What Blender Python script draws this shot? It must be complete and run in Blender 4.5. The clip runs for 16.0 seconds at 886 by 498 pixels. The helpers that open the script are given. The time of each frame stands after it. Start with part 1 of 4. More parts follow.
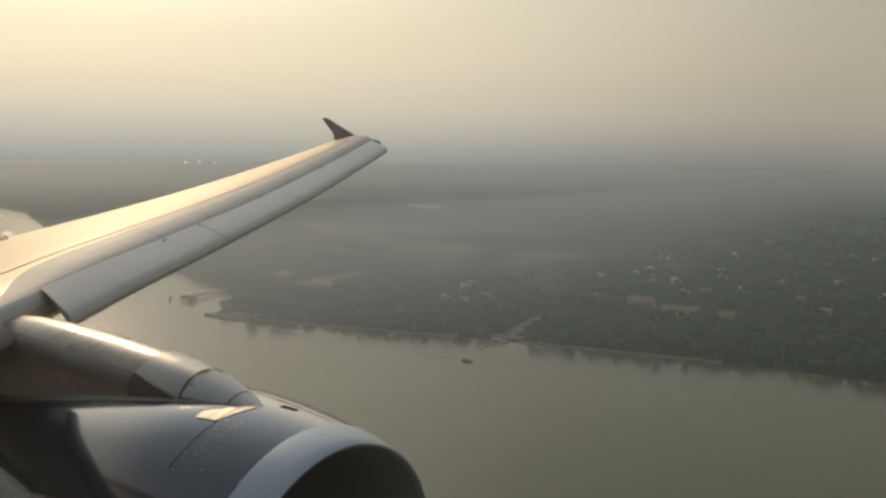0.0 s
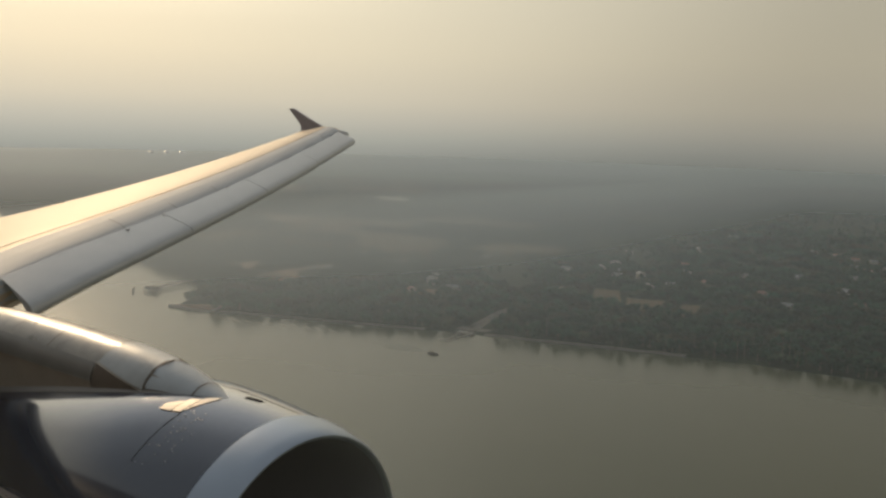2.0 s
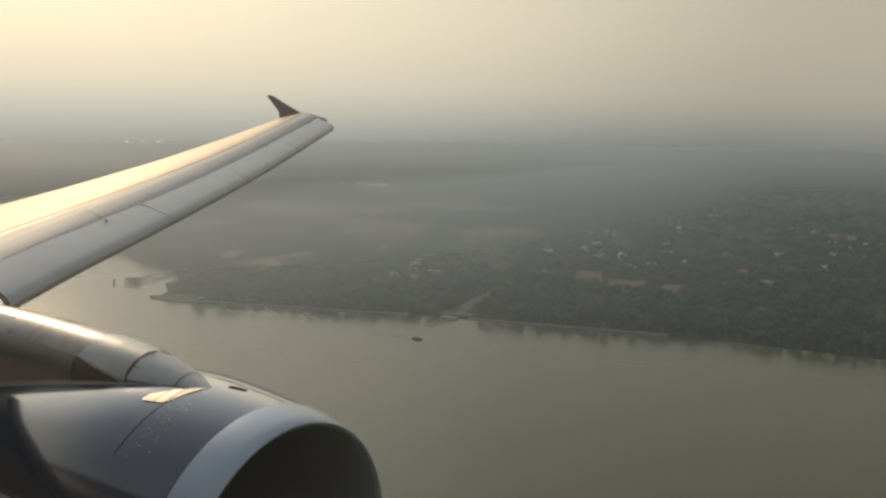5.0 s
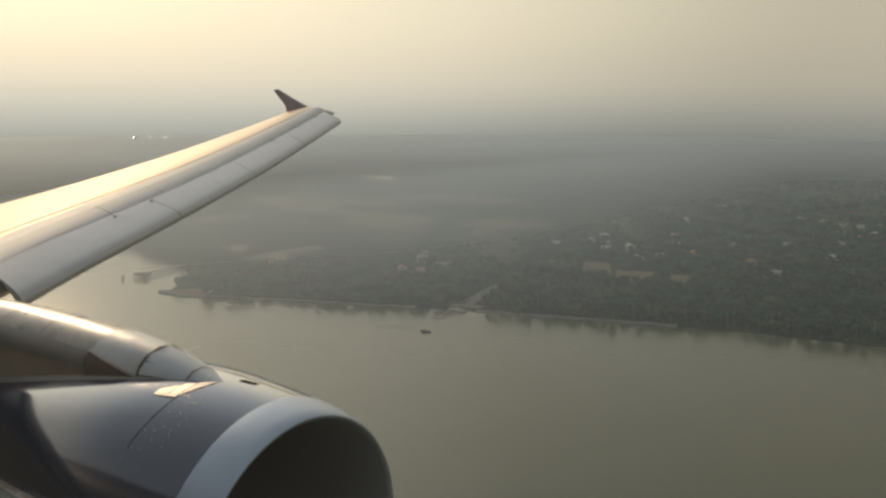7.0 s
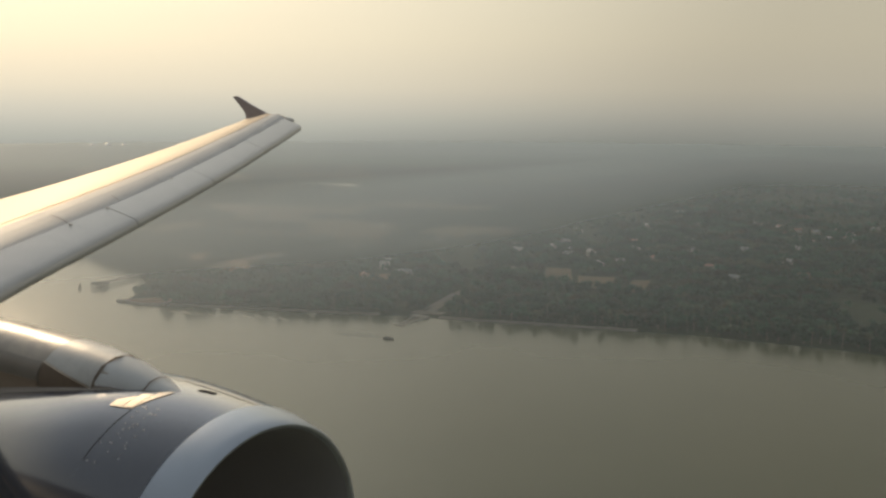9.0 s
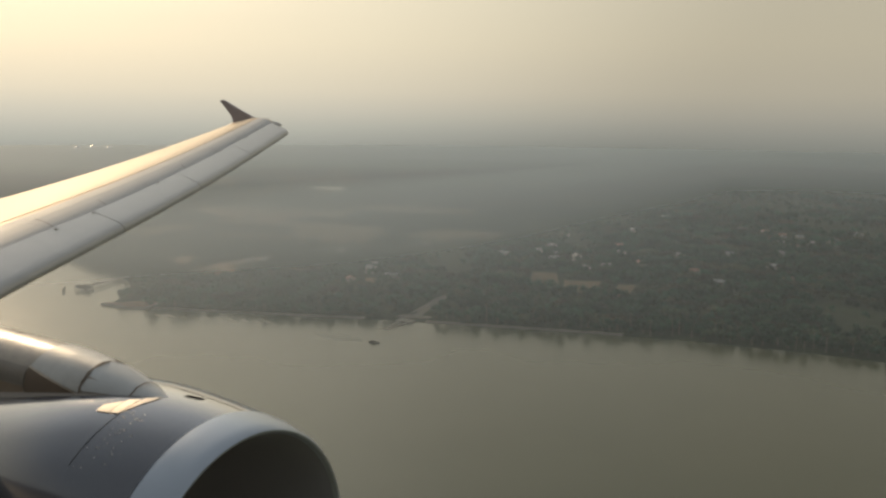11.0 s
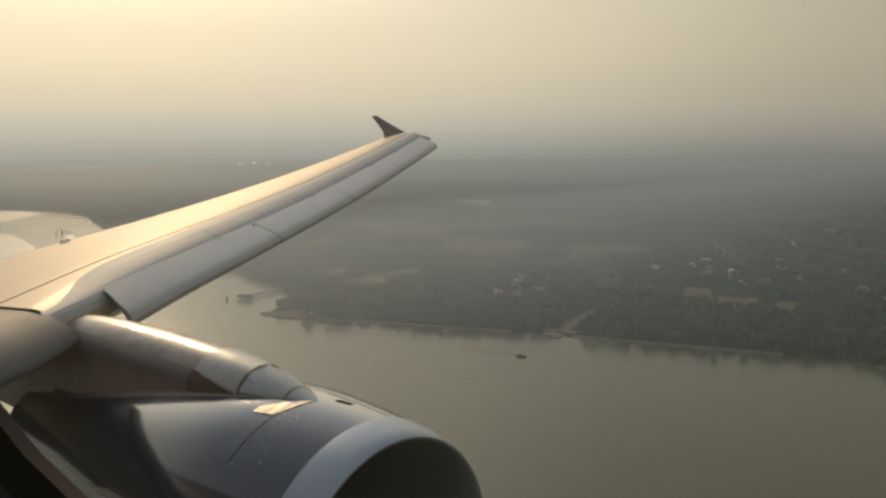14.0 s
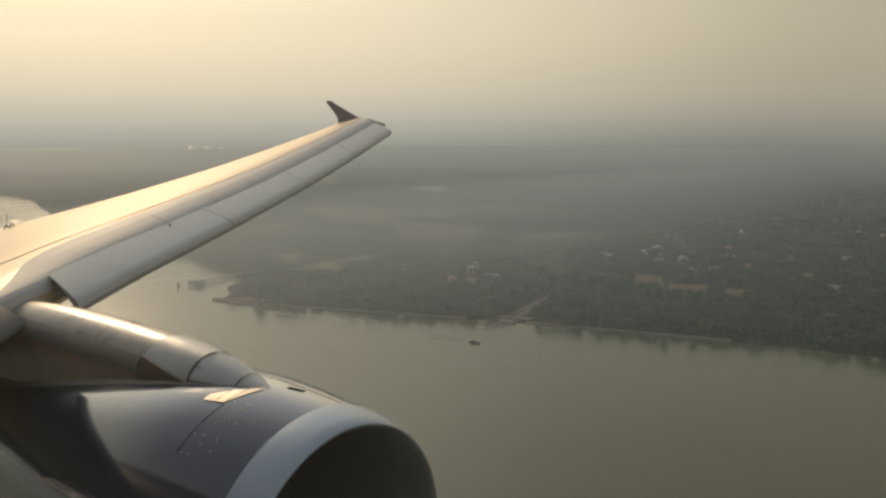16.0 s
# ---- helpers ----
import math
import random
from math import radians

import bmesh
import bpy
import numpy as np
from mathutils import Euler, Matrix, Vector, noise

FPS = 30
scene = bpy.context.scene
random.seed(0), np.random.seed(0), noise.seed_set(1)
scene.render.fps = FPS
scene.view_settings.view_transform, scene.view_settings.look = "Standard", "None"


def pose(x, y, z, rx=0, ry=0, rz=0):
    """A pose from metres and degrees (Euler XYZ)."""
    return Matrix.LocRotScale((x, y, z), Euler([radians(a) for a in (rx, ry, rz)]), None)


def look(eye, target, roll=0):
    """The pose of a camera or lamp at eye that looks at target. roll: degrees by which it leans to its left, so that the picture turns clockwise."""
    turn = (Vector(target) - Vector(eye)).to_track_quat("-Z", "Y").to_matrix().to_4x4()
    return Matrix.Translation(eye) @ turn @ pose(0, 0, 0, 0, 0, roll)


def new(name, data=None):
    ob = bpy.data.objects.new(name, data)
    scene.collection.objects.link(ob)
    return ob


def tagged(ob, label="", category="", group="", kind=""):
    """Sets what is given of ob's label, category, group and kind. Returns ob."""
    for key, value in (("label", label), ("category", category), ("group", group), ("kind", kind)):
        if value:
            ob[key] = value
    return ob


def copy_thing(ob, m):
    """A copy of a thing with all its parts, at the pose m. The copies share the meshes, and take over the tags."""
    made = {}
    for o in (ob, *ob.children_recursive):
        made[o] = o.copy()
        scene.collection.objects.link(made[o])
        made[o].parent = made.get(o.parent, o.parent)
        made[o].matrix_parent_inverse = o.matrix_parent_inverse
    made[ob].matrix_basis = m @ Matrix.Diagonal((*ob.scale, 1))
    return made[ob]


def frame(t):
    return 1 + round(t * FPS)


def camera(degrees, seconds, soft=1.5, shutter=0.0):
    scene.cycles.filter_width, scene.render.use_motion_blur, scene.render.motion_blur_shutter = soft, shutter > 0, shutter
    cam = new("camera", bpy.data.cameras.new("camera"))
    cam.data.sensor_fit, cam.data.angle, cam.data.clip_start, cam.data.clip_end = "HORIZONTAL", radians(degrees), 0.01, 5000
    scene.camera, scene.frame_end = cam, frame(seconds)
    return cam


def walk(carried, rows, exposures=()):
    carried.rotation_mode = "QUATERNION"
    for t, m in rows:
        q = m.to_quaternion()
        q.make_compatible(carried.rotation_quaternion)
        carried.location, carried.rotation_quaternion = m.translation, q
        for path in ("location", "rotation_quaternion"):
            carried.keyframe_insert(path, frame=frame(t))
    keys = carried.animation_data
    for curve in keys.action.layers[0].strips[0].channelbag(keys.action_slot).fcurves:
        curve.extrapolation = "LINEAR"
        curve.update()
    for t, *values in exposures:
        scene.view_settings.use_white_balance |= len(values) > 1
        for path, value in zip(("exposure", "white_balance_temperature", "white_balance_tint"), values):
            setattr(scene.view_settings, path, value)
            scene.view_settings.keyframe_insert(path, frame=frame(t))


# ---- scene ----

# ======== camera ========
cam = camera(52.9, 16.0, 2.7)
# seconds, place in the cabin, heading aft of abeam, pitch, lean
ROWS = [
    (0.0, -0.008, 0.002, 0.007, 37.25, -7.517, -1.047), (0.5, -0.005, 0.009, 0.008, 37.588, -7.528, -1.025),
    (1.0, 0.001, 0.0, 0.003, 36.952, -8.153, -1.149), (1.5, 0.001, -0.008, 0.005, 36.876, -7.877, -1.478),
    (2.0, -0.005, -0.002, 0.003, 35.21, -7.933, -1.778), (2.5, -0.01, -0.011, 0.005, 35.076, -8.033, -1.698),
    (3.0, -0.021, 0.019, -0.012, 34.207, -8.104, -1.486), (3.5, -0.017, 0.025, -0.012, 34.15, -8.11, -1.418),
    (4.0, -0.024, 0.021, -0.009, 33.884, -8.429, -1.321), (6.5, -0.013, 0.02, -0.007, 34.235, -9.201, -0.135),
    (7.0, -0.022, 0.007, -0.005, 34.282, -9.362, -0.182), (7.5, -0.018, -0.004, -0.018, 33.732, -8.979, -0.699),
    (8.0, -0.016, 0.001, -0.002, 33.046, -8.742, -0.674), (8.5, 0.008, 0.016, -0.015, 33.936, -8.505, -0.303),
    (9.0, -0.009, 0.014, -0.003, 31.836, -8.922, -0.237), (9.2, -0.004, 0.014, 0.002, 30.986, -9.237, -0.053),
    (11.5, 0.007, -0.029, 0.023, 31.173, -8.568, -0.711), (12.0, 0.005, -0.035, 0.028, 32.417, -8.835, -0.488),
    (12.5, 0.001, -0.04, 0.031, 32.382, -9.76, 0.252), (13.0, 0.005, -0.036, 0.026, 33.507, -9.047, 1.45),
    (13.5, 0.025, 0.01, 0.004, 36.126, -7.805, 0.698), (14.0, 0.020, -0.012, -0.004, 40.42, -7.801, 0.465),
    (14.5, 0.014, -0.016, -0.002, 41.0, -8.5, 0.0), (15.0, 0.016, -0.01, -0.007, 38.784, -8.884, 0.05),
    (15.5, 0.01, -0.009, -0.001, 37.165, -8.861, -0.178), (16.0, 0.017, 0.002, -0.004, 37.556, -8.671, -0.188),
]
walk(cam, [(t, pose(x, y, z, 90 + pitch, lean, yaw)) for t, x, y, z, yaw, pitch, lean in ROWS],
     [(0.0, -0.03, 6380, 10.0), (1.5, -0.04, 6360, 10.0), (3.0, -0.06, 6340, 10.0), (4.0, 0.02, 6340, 10.0), (7.0, 0.2, 6380, 10.0), (9.0, 0.22, 6400, 10.0),
      (11.5, 0.16, 6450, 10.0), (13.0, 0.15, 6490, 10.0), (14.0, -0.10, 6560, 10.0), (14.5, -0.01, 6580, 10.0), (16.0, -0.02, 6590, 10.0)])

# ======== light ========
SUN_AZ, SUN_EL = radians(62), radians(24)
SUN = Vector((-math.sin(SUN_AZ) * math.cos(SUN_EL), math.cos(SUN_AZ) * math.cos(SUN_EL), math.sin(SUN_EL)))


class Net:
    """Short hand for building a node tree."""

    def __init__(self, tree):
        self.tree = tree

    def add(self, kind, **links):
        node = self.tree.nodes.new(kind)
        for key, value in links.items():
            self.put(node, key, value)
        return node

    def put(self, node, key, value):
        socket = node.inputs[int(key[1:])] if key[0] == "i" and key[1:].isdigit() else node.inputs[key.replace("_", " ")]
        if isinstance(value, bpy.types.NodeSocket):
            self.tree.links.new(value, socket)
        elif isinstance(value, bpy.types.Node):
            self.tree.links.new(value.outputs[0], socket)
        else:
            socket.default_value = value

    def math(self, op, a, b=0.0, clamp=False):
        node = self.add("ShaderNodeMath", i0=a, i1=b)
        node.operation, node.use_clamp = op, clamp
        return node.outputs[0]

    def vmath(self, op, a, b, out=0):
        node = self.add("ShaderNodeVectorMath", i0=a, i1=b)
        node.operation = op
        return node.outputs[out]

    def ramp(self, fac, stops, mode="LINEAR"):
        node = self.add("ShaderNodeValToRGB", Fac=fac)
        r = node.color_ramp
        r.interpolation = mode
        while len(r.elements) < len(stops):
            r.elements.new(0.5)
        for e, (p, c) in zip(r.elements, stops):
            e.position = p
            e.color = (*c, 1) if isinstance(c, tuple) else (c, c, c, 1)
        return node.outputs[0]

    def mix(self, fac, a, b, mode="MIX"):
        node = self.add("ShaderNodeMix")
        node.data_type, node.blend_type = "RGBA", mode
        for i, v in ((0, fac), (6, a), (7, b)):
            if isinstance(v, bpy.types.NodeSocket):
                self.tree.links.new(v, node.inputs[i])
            else:
                node.inputs[i].default_value = (*v, 1) if isinstance(v, tuple) else v
        return node.outputs[2]


world = bpy.data.worlds.new("hazy_sky")
scene.world = world
world.use_nodes = True
w = Net(world.node_tree)
world.node_tree.nodes.clear()
sky = w.add("ShaderNodeTexSky")
sky.sky_type, sky.sun_disc, sky.sun_elevation, sky.sun_rotation = "NISHITA", False, SUN_EL, -SUN_AZ
sky.dust_density, sky.air_density = 6.0, 1.5
way = w.add("ShaderNodeTexCoord").outputs["Generated"]
up = w.add("ShaderNodeSeparateXYZ", Vector=way).outputs[2]
height = w.add("ShaderNodeMapRange", Value=up, From_Min=-0.1, From_Max=0.6)
haze = w.ramp(height.outputs[0], [
    (0.0, (0.25, 0.255, 0.24)), (0.0914, (0.320, 0.328, 0.290)), (0.118, (0.422, 0.417, 0.357)), (0.143, (0.525, 0.496, 0.407)), (0.175, (0.615, 0.562, 0.44)),
    (0.25, (0.665, 0.602, 0.455)), (0.36, (0.665, 0.605, 0.46)), (0.6, (0.60, 0.565, 0.465)), (1.0, (0.355, 0.385, 0.405))])
near_sun = w.vmath("DOT_PRODUCT", way, tuple(SUN), 1)
glow = w.add("ShaderNodeMapRange", Value=near_sun, From_Min=0.6, From_Max=0.96, To_Min=0.70, To_Max=1.22)
glow.interpolation_type = "SMOOTHSTEP"
# the aureole round the sun, dimmed low down by the smoke
aureole = w.add("ShaderNodeMapRange", Value=near_sun, From_Min=0.84, From_Max=1.0, To_Min=0.0, To_Max=1.1)
aureole.interpolation_type = "SMOOTHSTEP"
above = w.add("ShaderNodeMapRange", Value=up, From_Min=0.10, From_Max=0.30)
bright = w.math("ADD", glow.outputs[0], w.math("MULTIPLY", aureole.outputs[0], above.outputs[0]))
haze = w.mix(1.0, haze, bright, "MULTIPLY")
clear = w.mix(1.0, sky.outputs[0], (0.09, 0.09, 0.09), "MULTIPLY")
blend = w.mix(0.9, clear, haze)
w.add("ShaderNodeOutputWorld", Surface=w.add("ShaderNodeBackground", Color=blend, Strength=1.0))

sun = new("sun", bpy.data.lights.new("sun", "SUN"))
sun.data.energy, sun.data.angle, sun.data.color = 1.15, radians(10), (1.0, 0.73, 0.44)
sun.matrix_world = look(SUN * 100, (0, 0, 0))


# ======== materials ========
def material(name):
    m = bpy.data.materials.new(name)
    m.use_nodes = True
    m.node_tree.nodes.clear()
    return m, Net(m.node_tree)


def surface(name, colour, rough=0.5, metal=0.0, grain=(8.0, 0.15), stains=(0.8, 0.2), bump=0.0, bump_scale=20.0, coat=0.0, spread=0.0, specular=0.5, coat_rough=0.08):
    """A plain material with variation at two scales; spread varies it from piece to piece."""
    m, n = material(name)
    at = n.add("ShaderNodeNewGeometry").outputs["Position"]
    fine = n.add("ShaderNodeTexNoise", Vector=at, Scale=grain[0], Detail=5.0, Roughness=0.6).outputs[0]
    large = n.add("ShaderNodeTexNoise", Vector=at, Scale=stains[0], Detail=4.0, Roughness=0.55).outputs[0]
    f = n.math("MULTIPLY", n.math("SUBTRACT", fine, 0.5), 2 * grain[1])
    g = n.math("MULTIPLY", n.math("SUBTRACT", large, 0.5), 2 * stains[1])
    total = n.math("ADD", n.math("ADD", f, g), 1.0)
    if spread:
        island = n.add("ShaderNodeNewGeometry").outputs["Random Per Island"]
        total = n.math("ADD", total, n.math("MULTIPLY", n.math("SUBTRACT", island, 0.5), 2 * spread))
    shade = n.mix(1.0, colour, total, "MULTIPLY")
    r = n.math("ADD", n.math("MULTIPLY", g, 0.4), rough, True)
    b = n.add("ShaderNodeBsdfPrincipled", Base_Color=shade, Roughness=r, Metallic=metal, Coat_Weight=coat, Coat_Roughness=coat_rough, Specular_IOR_Level=specular)
    if bump:
        n.put(b, "Normal", n.add("ShaderNodeBump", Strength=bump, Distance=0.05, Height=n.add("ShaderNodeTexNoise", Vector=at, Scale=bump_scale, Detail=3.0).outputs[0]))
    n.add("ShaderNodeOutputMaterial", Surface=b)
    return m


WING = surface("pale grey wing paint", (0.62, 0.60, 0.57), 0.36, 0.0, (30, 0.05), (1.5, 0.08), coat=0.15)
# the low sun's warmth is put into the wing top's colour
WING_TOP = surface("wing paint with low sun put in", (0.60, 0.46, 0.30), 0.52, 0.12, (30, 0.05), (1.2, 0.10), coat=0.05)
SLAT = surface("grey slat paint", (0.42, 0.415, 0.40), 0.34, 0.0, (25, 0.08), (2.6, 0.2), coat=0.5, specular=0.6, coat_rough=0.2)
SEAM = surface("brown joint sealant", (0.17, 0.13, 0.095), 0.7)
# darker copy of the slat paint: the inner slat's shade put into colour
INNER = surface("slat paint darkened as shade", (0.15, 0.14, 0.125), 0.6, 0.0, (25, 0.08), (2.2, 0.2))
FENCE = surface("dark maroon grey fence paint", (0.30, 0.25, 0.26), 0.45, coat=0.1)
COWL = surface("dark blue gloss cowl paint", (0.019, 0.030, 0.058), 0.14, 0.0, (40, 0.06), (2.0, 0.06), coat=1.0, specular=1.0, coat_rough=0.07)
LIP = surface("polished aluminium lip", (0.425, 0.468, 0.52), 0.4, 0.85, (60, 0.05), (5.0, 0.10))
DARK = surface("black intake liner", (0.24, 0.225, 0.21), 0.6)
BLACK = surface("black vent opening", (0.012, 0.011, 0.01), 0.9, specular=0.05)
DUCT = surface("dark acoustic intake liner", (0.215, 0.22, 0.235), 0.55, 0.0, (60, 0.1), (3.0, 0.1))
FAN = surface("dark titanium blades", (0.22, 0.21, 0.20), 0.5, 0.3)
PYLON = surface("warm grey weathered pylon paint", (0.36, 0.31, 0.25), 0.36, 0.0, (30, 0.16), (5.0, 0.6), coat=0.2)
COWL.node_tree.nodes["Principled BSDF"].inputs["Coat IOR"].default_value = 1.47
FAIRING = surface("pale grey fairing paint", (0.60, 0.605, 0.595), 0.6, 0.0, (30, 0.08), (4.0, 0.2), specular=0.2)
# shaded tone of the wing; its rear edge paints in where sunlight ends
SKIN = surface("matt grey leading edge paint with shade put in", (0.535, 0.53, 0.515), 0.58, 0.0, (25, 0.07), (1.6, 0.16), specular=0.4)
WEDGE = surface("dark brown wedge paint", (0.17, 0.12, 0.085), 0.5, 0.0, (30, 0.1), (4.0, 0.2))
MID_PANEL = surface("grey brown panel paint", (0.25, 0.22, 0.19), 0.36, 0.0, (30, 0.1), (4.0, 0.3), coat=0.2)
FRONT = surface("pale weathered pylon paint", (0.51, 0.495, 0.46), 0.4, 0.0, (30, 0.12), (6.0, 0.4), coat=0.15)
FLANGE = surface("dull brown flange paint", (0.21, 0.18, 0.15), 0.5, 0.0, (30, 0.1), (4.0, 0.25))
# the warm light on the pylon's flank is put into this brown
PANEL = surface("brown weathered access panel with warm light put in", (0.29, 0.205, 0.15), 0.35, 0.0, (30, 0.08), (4.0, 0.25), coat=0.2)
BROWN_GREY = surface("weathered grey brown paint", (0.30, 0.26, 0.225), 0.25, 0.0, (30, 0.08), (4.0, 0.25), coat=0.3)
# gold of the sun's glint, put into the metal's colour
GOLD = surface("metal with sun glint painted in", (0.60, 0.52, 0.42), 0.32, 0.6)
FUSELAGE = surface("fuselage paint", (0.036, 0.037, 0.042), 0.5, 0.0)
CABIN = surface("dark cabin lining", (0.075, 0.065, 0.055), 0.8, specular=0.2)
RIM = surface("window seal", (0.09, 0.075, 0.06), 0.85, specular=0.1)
SOIL = surface("bank soil and scrub", (0.034, 0.046, 0.027), 0.95, 0.0, (0.12, 0.35), (0.012, 0.4), specular=0.1)
SAND = surface("dry sandy field", (0.33, 0.235, 0.16), 0.95, 0.0, (0.25, 0.2), (0.05, 0.5), specular=0.1)
FALLOW = surface("brown fallow soil", (0.15, 0.105, 0.07), 0.95, 0.0, (0.25, 0.2), (0.05, 0.3), specular=0.1)
STRAW = surface("dry grass field", (0.135, 0.11, 0.07), 0.95, 0.0, (0.25, 0.2), (0.04, 0.3), specular=0.1)
TRACK = surface("grey dirt track", (0.18, 0.165, 0.135), 0.95, 0.0, (0.5, 0.15), (0.06, 0.2), specular=0.1)
MUD = surface("wet river mud", (0.20, 0.15, 0.10), 0.36, 0.0, (0.03, 0.3), (0.012, 0.5))


def leaf_material():
    """Dull green leaves, with stands of browner trees."""
    m, n = material("dull green leaves")
    at = n.add("ShaderNodeNewGeometry").outputs["Position"]
    island = n.add("ShaderNodeNewGeometry").outputs["Random Per Island"]
    stand_ = n.add("ShaderNodeTexNoise", Vector=at, Scale=0.018, Detail=3.0, Roughness=0.6).outputs[0]
    tree_ = n.add("ShaderNodeTexNoise", Vector=at, Scale=0.11, Detail=2.0).outputs[0]
    green = n.mix(tree_, (0.008, 0.033, 0.019), (0.028, 0.074, 0.040))
    brown = n.mix(tree_, (0.06, 0.045, 0.025), (0.12, 0.085, 0.045))
    shade = n.mix(n.ramp(stand_, [(0.5, 0.0), (0.68, 0.6)]), green, brown)
    clump = n.add("ShaderNodeTexNoise", Vector=at, Scale=0.028, Detail=3.0, Roughness=0.6).outputs[0]
    shade = n.mix(1.0, shade, n.add("ShaderNodeMapRange", Value=clump, From_Min=0.3, From_Max=0.7, To_Min=0.45, To_Max=1.8).outputs[0], "MULTIPLY")
    shade = n.mix(1.0, shade, n.add("ShaderNodeMapRange", Value=island, To_Min=0.78, To_Max=1.22).outputs[0], "MULTIPLY")
    b = n.add("ShaderNodeBsdfPrincipled", Base_Color=shade, Roughness=0.8, Specular_IOR_Level=0.15)
    n.add("ShaderNodeOutputMaterial", Surface=b)
    return m


LEAF = leaf_material()
PALM = surface("palm fronds", (0.05, 0.07, 0.032), 0.8, 0.0, (0.3, 0.3), (0.02, 0.3), spread=0.3, specular=0.2)
BARK = surface("grey bark", (0.14, 0.11, 0.085), 0.95, 0.0, (3.0, 0.3), (0.5, 0.2))
TIMBER = surface("weathered jetty timber", (0.10, 0.085, 0.07), 0.9, 0.0, (2.0, 0.3), (0.3, 0.25))
CONCRETE = surface("stained concrete", (0.25, 0.235, 0.205), 0.9, 0.0, (1.0, 0.15), (0.1, 0.25))
WALL = surface("limewashed wall", (0.32, 0.295, 0.25), 0.9, 0.0, (1.0, 0.1), (0.1, 0.2))
ROOF_TILE = surface("faded red tile roof", (0.26, 0.15, 0.11), 0.85, 0.0, (1.5, 0.2), (0.1, 0.25))
ROOF_TIN = surface("pale sheet metal roof", (0.28, 0.28, 0.27), 0.6, 0.1, (1.0, 0.1), (0.1, 0.2))
GLASS = surface("dark window glass", (0.03, 0.035, 0.04), 0.15)
DOME = surface("bright sheet dome cladding", (0.62, 0.62, 0.6), 0.4, 0.6, (0.05, 0.05), (0.01, 0.05))
HULL = surface("dark boat hull", (0.06, 0.05, 0.045), 0.7)


def water_material():
    m, n = material("muddy river water")
    at = n.add("ShaderNodeNewGeometry").outputs["Position"]
    big = n.add("ShaderNodeTexNoise", Vector=at, Scale=0.006, Detail=4.0, Roughness=0.55).outputs[0]
    small = n.add("ShaderNodeTexNoise", Vector=at, Scale=0.16, Detail=1.0, Roughness=0.5).outputs[0]
    colour = n.mix(big, (0.062, 0.072, 0.038), (0.106, 0.107, 0.063))
    b = n.add("ShaderNodeBsdfPrincipled", Base_Color=colour, IOR=1.33, Specular_IOR_Level=0.5)
    n.put(b, "Roughness", n.add("ShaderNodeMapRange", Value=big, To_Min=0.16, To_Max=0.27).outputs[0])
    n.put(b, "Normal", n.add("ShaderNodeBump", Strength=0.012, Distance=0.2, Height=small))
    n.add("ShaderNodeOutputMaterial", Surface=b)
    return m


def mist_material():
    """A clear sheet that paints in the haze: more opaque with distance from the origin."""
    m, n = material("painted haze")
    at = n.add("ShaderNodeNewGeometry").outputs["Position"]
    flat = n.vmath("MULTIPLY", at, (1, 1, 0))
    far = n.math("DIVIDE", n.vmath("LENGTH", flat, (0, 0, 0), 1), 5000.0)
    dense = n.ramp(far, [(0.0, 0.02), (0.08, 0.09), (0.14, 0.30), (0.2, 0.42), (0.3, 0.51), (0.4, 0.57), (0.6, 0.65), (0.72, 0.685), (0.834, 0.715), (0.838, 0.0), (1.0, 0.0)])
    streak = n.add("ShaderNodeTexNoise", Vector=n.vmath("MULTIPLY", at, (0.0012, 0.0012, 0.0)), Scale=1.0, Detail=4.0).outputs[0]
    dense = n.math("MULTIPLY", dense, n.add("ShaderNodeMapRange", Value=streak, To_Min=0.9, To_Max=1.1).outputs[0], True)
    # thinned ahead, away from the sun, to paint in the dimmer haze there
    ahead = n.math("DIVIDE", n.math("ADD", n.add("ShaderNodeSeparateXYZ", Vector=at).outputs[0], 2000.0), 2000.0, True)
    dim_ahead = n.ramp(ahead, [(0.0, 0.55), (0.3, 0.65), (0.5, 1.0), (0.6, 1.0), (0.725, 0.88), (0.815, 0.68), (0.93, 0.52), (1.0, 0.45)])
    dense = n.math("MULTIPLY", dense, n.math("MAXIMUM", dim_ahead, n.ramp(far, [(0.2, 0.45), (0.3, 0.6), (0.4, 0.78), (0.5, 0.92), (0.6, 1.0)])), True)
    # opacity also set by bearing, so the painted haze meets the sky's brightness
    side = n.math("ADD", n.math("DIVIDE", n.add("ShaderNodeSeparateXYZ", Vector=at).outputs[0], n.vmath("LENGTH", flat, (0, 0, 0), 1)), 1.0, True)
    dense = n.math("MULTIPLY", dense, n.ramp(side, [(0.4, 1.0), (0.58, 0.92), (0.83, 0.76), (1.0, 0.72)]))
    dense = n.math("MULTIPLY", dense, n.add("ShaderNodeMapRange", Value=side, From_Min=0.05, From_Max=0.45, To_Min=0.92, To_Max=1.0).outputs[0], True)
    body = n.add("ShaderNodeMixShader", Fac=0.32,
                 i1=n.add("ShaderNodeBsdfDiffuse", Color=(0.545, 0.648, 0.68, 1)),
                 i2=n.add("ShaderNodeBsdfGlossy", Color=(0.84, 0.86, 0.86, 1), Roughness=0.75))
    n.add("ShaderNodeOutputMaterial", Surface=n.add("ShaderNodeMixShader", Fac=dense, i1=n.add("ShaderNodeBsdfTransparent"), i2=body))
    return m


